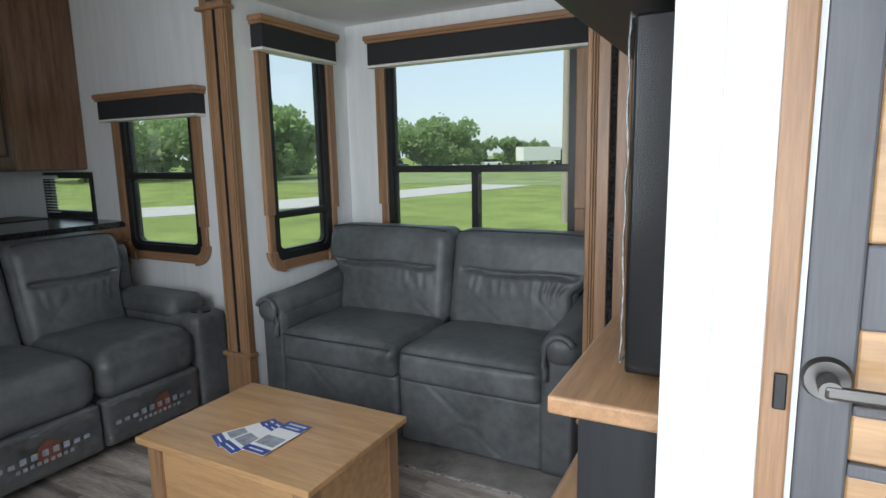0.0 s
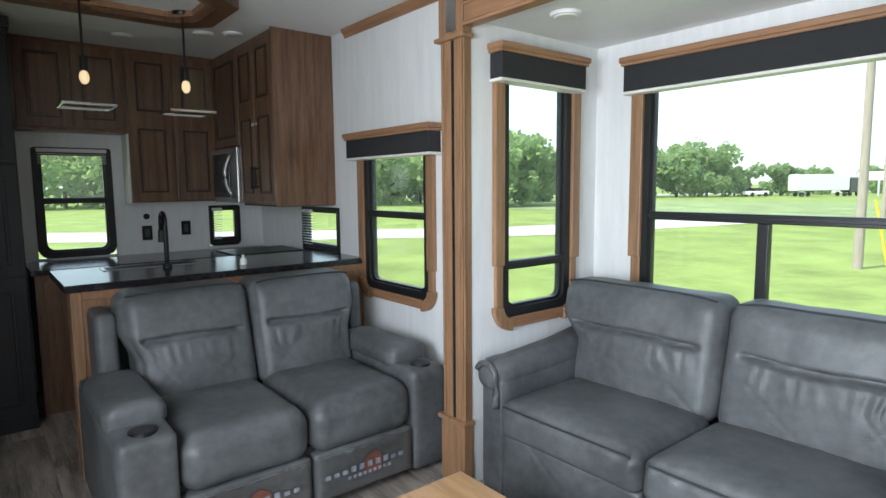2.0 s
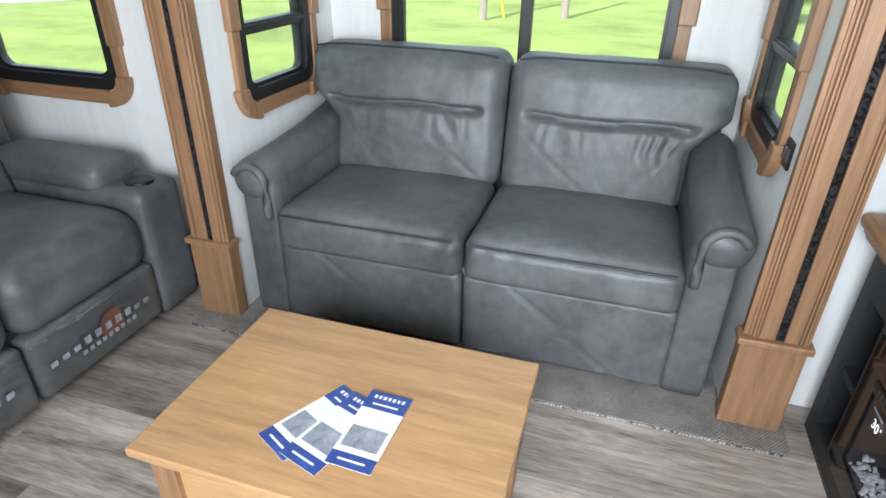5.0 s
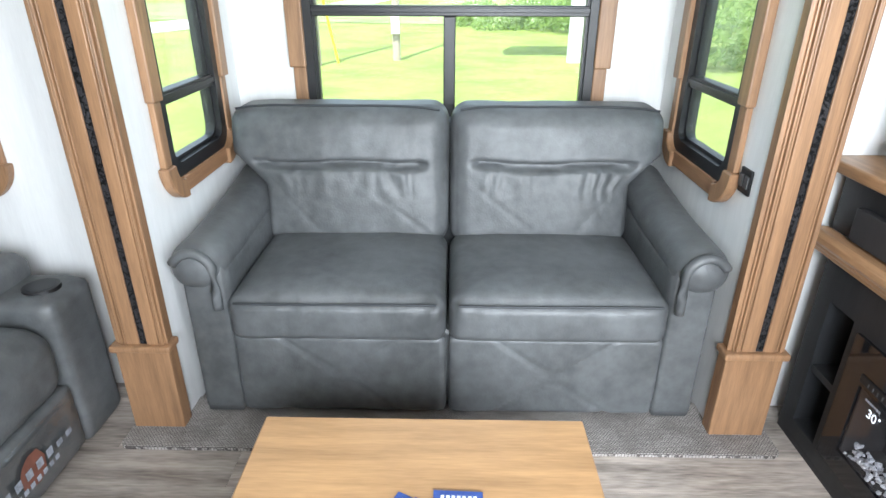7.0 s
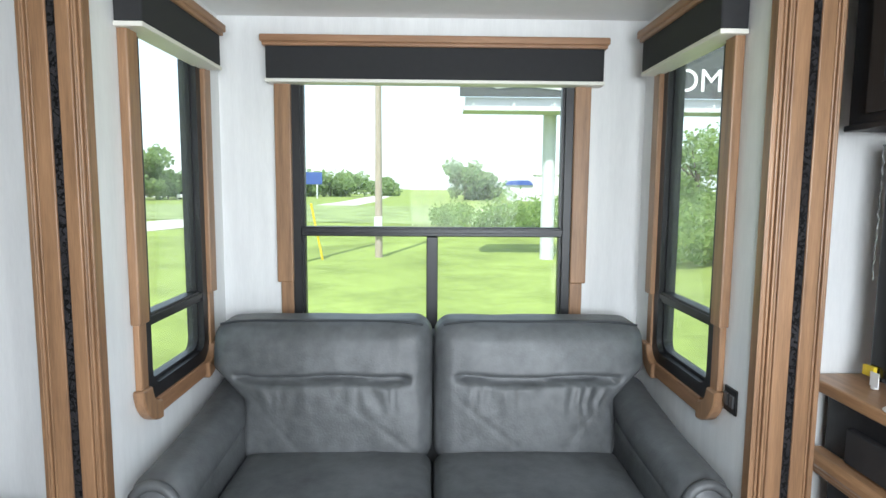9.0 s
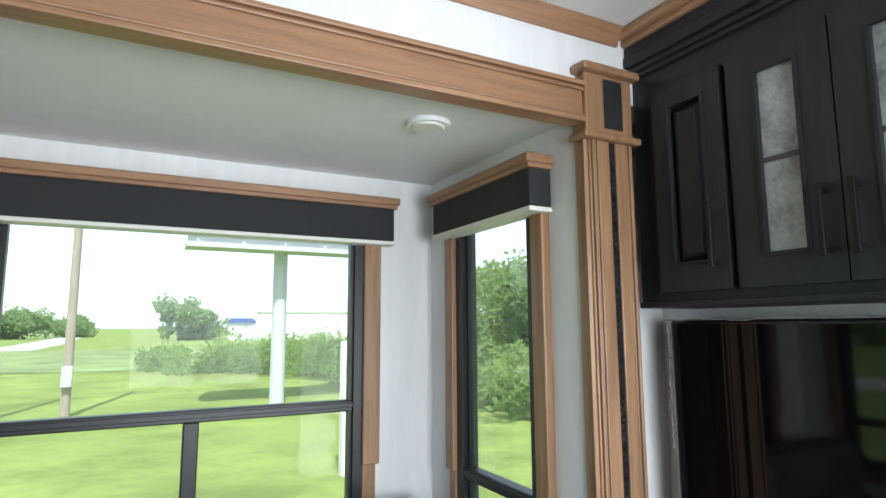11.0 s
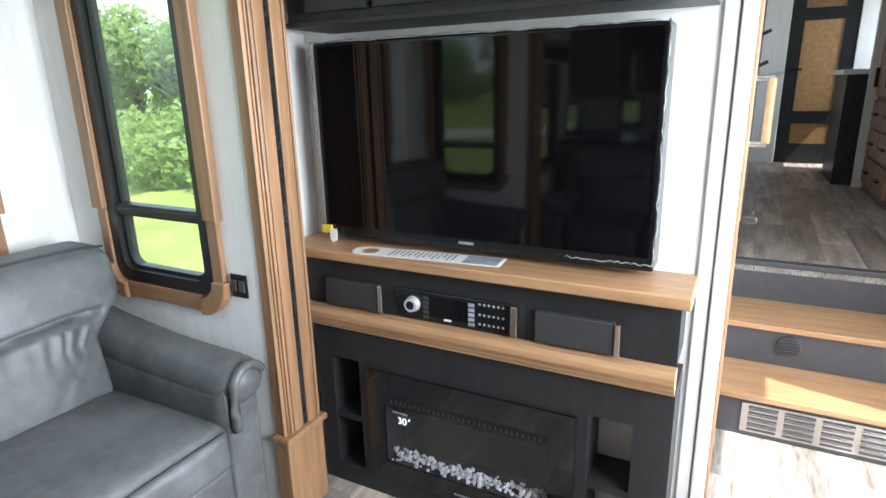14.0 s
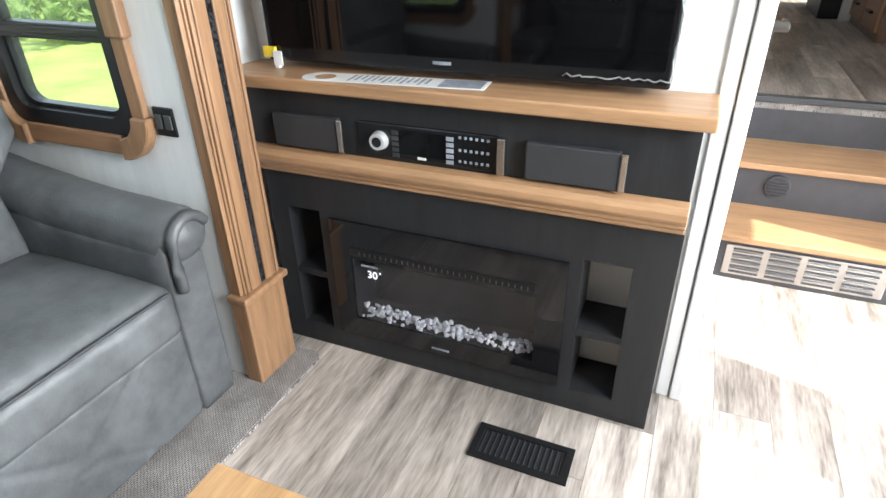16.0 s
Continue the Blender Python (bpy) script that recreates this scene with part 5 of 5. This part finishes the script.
def tree(x, y, h, spread, n, leaf, name="tree", label="broad leafy green tree beyond the lawn", trunk=True, size=0.5, seed=1):
    rnd = random.Random(seed)
    t = thing(name, label, "tree" if name == "tree" else "bush", pose(x, y, GZ))
    if trunk:
        bms = [cyl((0, 0, 0), (0.05 * h * rnd.uniform(-1, 1), 0, h * 0.55), h * 0.03, h * 0.016, 8)]
        for k in range(6):
            a, z = rnd.uniform(0, 6.28), h * rnd.uniform(0.28, 0.5)
            bms.append(cyl((0, 0, z), (math.cos(a) * spread * 0.7, math.sin(a) * spread * 0.7, z + h * rnd.uniform(0.12, 0.32)), h * 0.012, h * 0.004, 6))
        part("trunk", joined(*bms), BARK, t)
    lobes = []
    for k in range(16 if trunk else 9):
        a, r = rnd.uniform(0, 6.28), spread * rnd.uniform(0.1, 1.05)
        z = h * (rnd.uniform(0.2, 0.86) if trunk else rnd.uniform(0.15, 0.7))
        lobes.append((Vector((math.cos(a) * r, math.sin(a) * r, z)), spread * rnd.uniform(0.28, 0.48)))
    verts, faces = [], []
    for k in range(n):
        c, R = lobes[rnd.randrange(len(lobes))]
        d = Vector((rnd.gauss(0, 1), rnd.gauss(0, 1), rnd.gauss(0, 0.8))).normalized()
        p = c + d * R * rnd.uniform(0.55, 1.08)
        if p.z < 0.05:
            p.z = rnd.uniform(0.05, 0.3)
        u = Vector((rnd.gauss(0, 1), rnd.gauss(0, 1), rnd.gauss(0, 1))).normalized()
        v = u.orthogonal().normalized()
        s = size * rnd.uniform(0.5, 1.2)
        b = len(verts)
        verts += [p + u * s, p + v * s * 0.6, p - u * s, p - v * s * 0.6 + u.cross(v) * s * 0.3]
        faces.append((b, b + 1, b + 2, b + 3))
    me = bpy.data.meshes.new("crown")
    me.from_pydata([tuple(v) for v in verts], [], faces)
    me.materials.append(leaf)
    o = new("crown", me)
    o.parent = t
    return t


def at(az, d, ox=-1.0, oy=0.8):
    return ox + d * math.sin(radians(az)), oy + d * math.cos(radians(az))


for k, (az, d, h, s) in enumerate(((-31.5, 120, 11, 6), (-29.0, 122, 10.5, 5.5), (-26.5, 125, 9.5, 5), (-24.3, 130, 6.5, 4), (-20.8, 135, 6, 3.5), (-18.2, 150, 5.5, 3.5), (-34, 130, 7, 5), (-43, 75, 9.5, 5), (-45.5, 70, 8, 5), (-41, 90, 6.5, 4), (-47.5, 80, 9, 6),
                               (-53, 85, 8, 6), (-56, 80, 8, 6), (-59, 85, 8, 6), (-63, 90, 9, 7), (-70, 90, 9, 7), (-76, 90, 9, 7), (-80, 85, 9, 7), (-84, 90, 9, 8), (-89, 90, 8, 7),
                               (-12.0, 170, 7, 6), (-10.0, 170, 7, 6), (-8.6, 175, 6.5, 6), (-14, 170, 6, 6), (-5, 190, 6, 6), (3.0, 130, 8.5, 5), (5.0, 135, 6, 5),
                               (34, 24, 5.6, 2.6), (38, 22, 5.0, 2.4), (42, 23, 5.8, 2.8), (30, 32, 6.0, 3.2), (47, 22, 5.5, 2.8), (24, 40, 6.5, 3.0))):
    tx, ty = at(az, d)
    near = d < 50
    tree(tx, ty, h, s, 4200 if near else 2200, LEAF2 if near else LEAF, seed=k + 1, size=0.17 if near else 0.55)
for k, (az, d, h, s) in enumerate(((5, 38, 1.8, 2.2), (8, 38, 2.3, 2.5), (11, 36, 2.5, 2.6), (14, 33, 2.6, 2.6), (17, 30, 2.5, 2.5), (20, 27, 2.5, 2.4), (1.5, 42, 1.5, 2.2), (26, 22, 2.3, 2.2), (32, 19, 2.2, 2.0), (36, 17.5, 2.1, 1.8), (40, 18, 2.2, 2.0), (45, 18, 2.2, 2.0))):
    tx, ty = at(az, d)
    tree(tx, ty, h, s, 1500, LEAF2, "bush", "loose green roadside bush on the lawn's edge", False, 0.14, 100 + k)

bbd = thing("billboard", "tall steel billboard with a dark panel and pale lettering", "billboard")
BX, BY = 2.85, 22.0
part("pole", cyl((BX, BY, GZ), (BX, BY, 4.3), 0.25, 0.24, 24), PALE, bbd)
part("walkway", bb(-0.3, 10.0, BY - 1.3, BY - 0.2, 4.05, 4.2), PALE, bbd)
part("beam", bb(-0.2, 10.0, BY - 0.2, BY + 0.2, 4.25, 4.65), PALE, bbd)
for k in range(8):
    part("bracket", bb(0.0 + k * 1.35, 0.08 + k * 1.35, BY - 1.3, BY, 4.2, 4.3), PALE, bbd)
pn = part("panel", bb(-0.4, 10.2, BY - 0.5, BY - 0.3, 4.65, 7.8), DARKG, bbd)
text_part("OM", 1.1, Matrix.Translation((7.9, BY - 0.52, 5.2)) @ pose(0, 0, 0, 90), WHITE, bbd)
part("pale_outline", tube([(-0.2, BY - 0.52, 5.3), (0.9, BY - 0.52, 4.95), (1.8, BY - 0.52, 5.05), (3.2, BY - 0.52, 4.9), (3.5, BY - 0.52, 5.4)], 0.06), WHITE, bbd)
for x, y, h, r, box in ((-5.75, 20.7, 9.0, 0.13, False), (-3.3, 22.3, 9.0, 0.14, True), (-12, 48, 9, 0.15, False)):
    up = thing("utility_pole", "tall pale wooden utility pole on the lawn", "pole", group="utility poles")
    part("pole", cyl((x, y, GZ), (x, y, h), r, r * 0.75, 14), POLE, up)
    if box:
        part("meter_box", bb(x - 0.14, x + 0.14, y - 0.3, y - 0.1, GZ + 0.9, GZ + 1.5), PALE, up)
wp = thing("sign_post", "tall pale post standing in the grass", "post")
part("post", bb(1.85, 2.07, 11.6, 11.8, GZ, 1.27), CREAM, wp)
part("notice", bb(1.83, 2.20, 11.57, 11.6, 0.75, 1.2), CREAM, wp)
gw = thing("guy_marker", "yellow guy-wire marker beside the pole", "marker")
part("sleeve", cyl((-5.2, 21.4, GZ), (-5.5, 21.0, 0.9), 0.04, 0.04, 8), YELLOW, gw)
BRICKR = mat("red_paint", (0.45, 0.03, 0.03), 0.5, var=0.1)


def vehicle(kind, x, y, rz, col, label):
    v = thing(kind, label, kind.replace("_", " "), pose(x, y, GZ + 0.05, 0, 0, rz))
    if kind == "truck":
        part("trailer", bb(-6, 4.5, -1.25, 1.25, 1.1, 4.0, 0.05), col, v)
        part("cab", bb(4.8, 7.6, -1.2, 1.2, 0.7, 3.4, 0.2), DARKG, v)
        xs = (-4.8, -3.6, 4.0, 6.6)
    else:
        part("body", bb(-2.2, 2.2, -0.9, 0.9, 0.35, 1.0, 0.12), col, v)
        part("cabin", bb(-1.5, 1.0, -0.8, 0.8, 0.98, 1.6, 0.2), BEZEL, v)
        xs = (-1.4, 1.4)
    for wx in xs:
        for s in (-1, 1):
            part("wheel", cyl((wx, s * 0.7, 0.4), (wx, s * 0.95, 0.4), 0.4, 0.4, 16), BLKM, v)


for kind, az, d, col, lab in (("truck", -17.8, 128, WHITE, "white articulated lorry on the far highway"), ("car", -31.8, 118, DARKG, "dark pickup on the far highway"), ("car", -22.6, 125, WHITE, "white car on the far highway"), ("car", -42.5, 110, PALE, "silver car on the far highway")):
    x, y = at(az, d)
    vehicle(kind, x, y, 60, col, lab)
for az, d, w, z0, z1, col, lab in ((-12.0, 140, 6, 2.2, 5.0, BLUE, "blue roadside advertising sign far off"), (-14.6, 135, 4, 1.8, 3.4, WHITE, "white and red roadside sign far off"), (-54.3, 100, 3.4, 0.3, 3.2, BRICKR, "round red roadside marker far off")):
    x, y = at(az, d)
    sg = thing("road_sign", lab, "sign", pose(x, y, 0, 0, 0, -az))
    part("panel", bb(-w / 2, w / 2, -0.1, 0.1, z0, z1, 0.05), col, sg)
    part("leg", boxes((-w * 0.3 - 0.15, -w * 0.3 + 0.15, -0.08, 0.08, GZ, z0)), PALE, sg)
    part("leg", boxes((w * 0.3 - 0.15, w * 0.3 + 0.15, -0.08, 0.08, GZ, z0)), PALE, sg)
x, y = at(15.0, 130)
hs = thing("warehouse", "long low white warehouse with a small dark annex beyond the bushes", "building", pose(x, y, GZ, 0, 0, -12))
part("wall", boxes((-12, 20, -6, 6, 0, 5.6)), WHITE, hs)
part("roof", bb(-12.4, 20.4, -6.4, 6.4, 5.6, 5.9), WHITE, hs)
part("annex", boxes((-17.5, -12.01, -5, 5, 0, 3.4)), PALE, hs)
part("annex_roof", prism([(-18, 3.4), (-12.02, 3.4), (-13, 4.4), (-17, 4.4)], "y", -5.4, 5.4), BLUE, hs, "dark blue annex roof")
part("corner_post", boxes((-11.9, -11.4, -6.1, -6.01, 0, 5.6)), PALE, hs)

# outer ground under the entrance: a gravel lot in sun
solo("pavement", boxes((-6, 8, -9, -0.3, GZ, GZ + 0.03)), CONC, "pale gravel lot by the entrance", "pavement", kind="structure")

# ------------------------------------------------------------------ plank floor


def plank_mat(name, rnd):
    m = mat(name, (0.40, 0.35, 0.31), 0.36, var=0.3, scale=2.6, bump=0.08, bscale=30, stretch=(0.9, 7, 7), rnd=rnd, dark=(0.13, 0.108, 0.092))
    return m


PLANK = plank_mat("grey_brown_vinyl_plank", 0.33)
SUB = mat("dark_joint", (0.05, 0.042, 0.036), 0.8, var=0.1)


def planks(name, label, x0, x1, y0, y1, z, w=0.152, ln=0.914, seed=5):
    fl = solo(name, boxes((x0, x1, y0, y1, z - 0.05, z - 0.002)), SUB, label, "floor", kind="structure")
    rnd = random.Random(seed)
    meshes = {}
    y = y0
    while y < y1 - 1e-6:
        ye = min(y + w, y1)
        x = x0 - rnd.uniform(0, ln)
        while x < x1:
            a, b = max(x, x0), min(x + ln, x1)
            if b - a > 0.01:
                k = (round(b - a, 3), round(ye - y, 3))
                if k not in meshes:
                    me = bpy.data.meshes.new("plank")
                    bm = boxes((0.0006, k[0] - 0.0006, 0.0006, k[1] - 0.0006, -0.004, 0))
                    bm.to_mesh(me)
                    bm.free()
                    me.materials.append(PLANK)
                    meshes[k] = me
                o = new("plank", meshes[k])
                o.parent = fl
                o.location = (a, y, z)
            x += ln
        y += w
    return fl


planks("floor", "grey-brown wood-look vinyl plank floor", -5.1, 0.76, -0.12, 2.64, 0.0)
planks("floor_hall_planks", "grey-brown vinyl plank floor of the raised hall", 1.386, 5.9, -0.12, YH, UP + 0.004, seed=9)
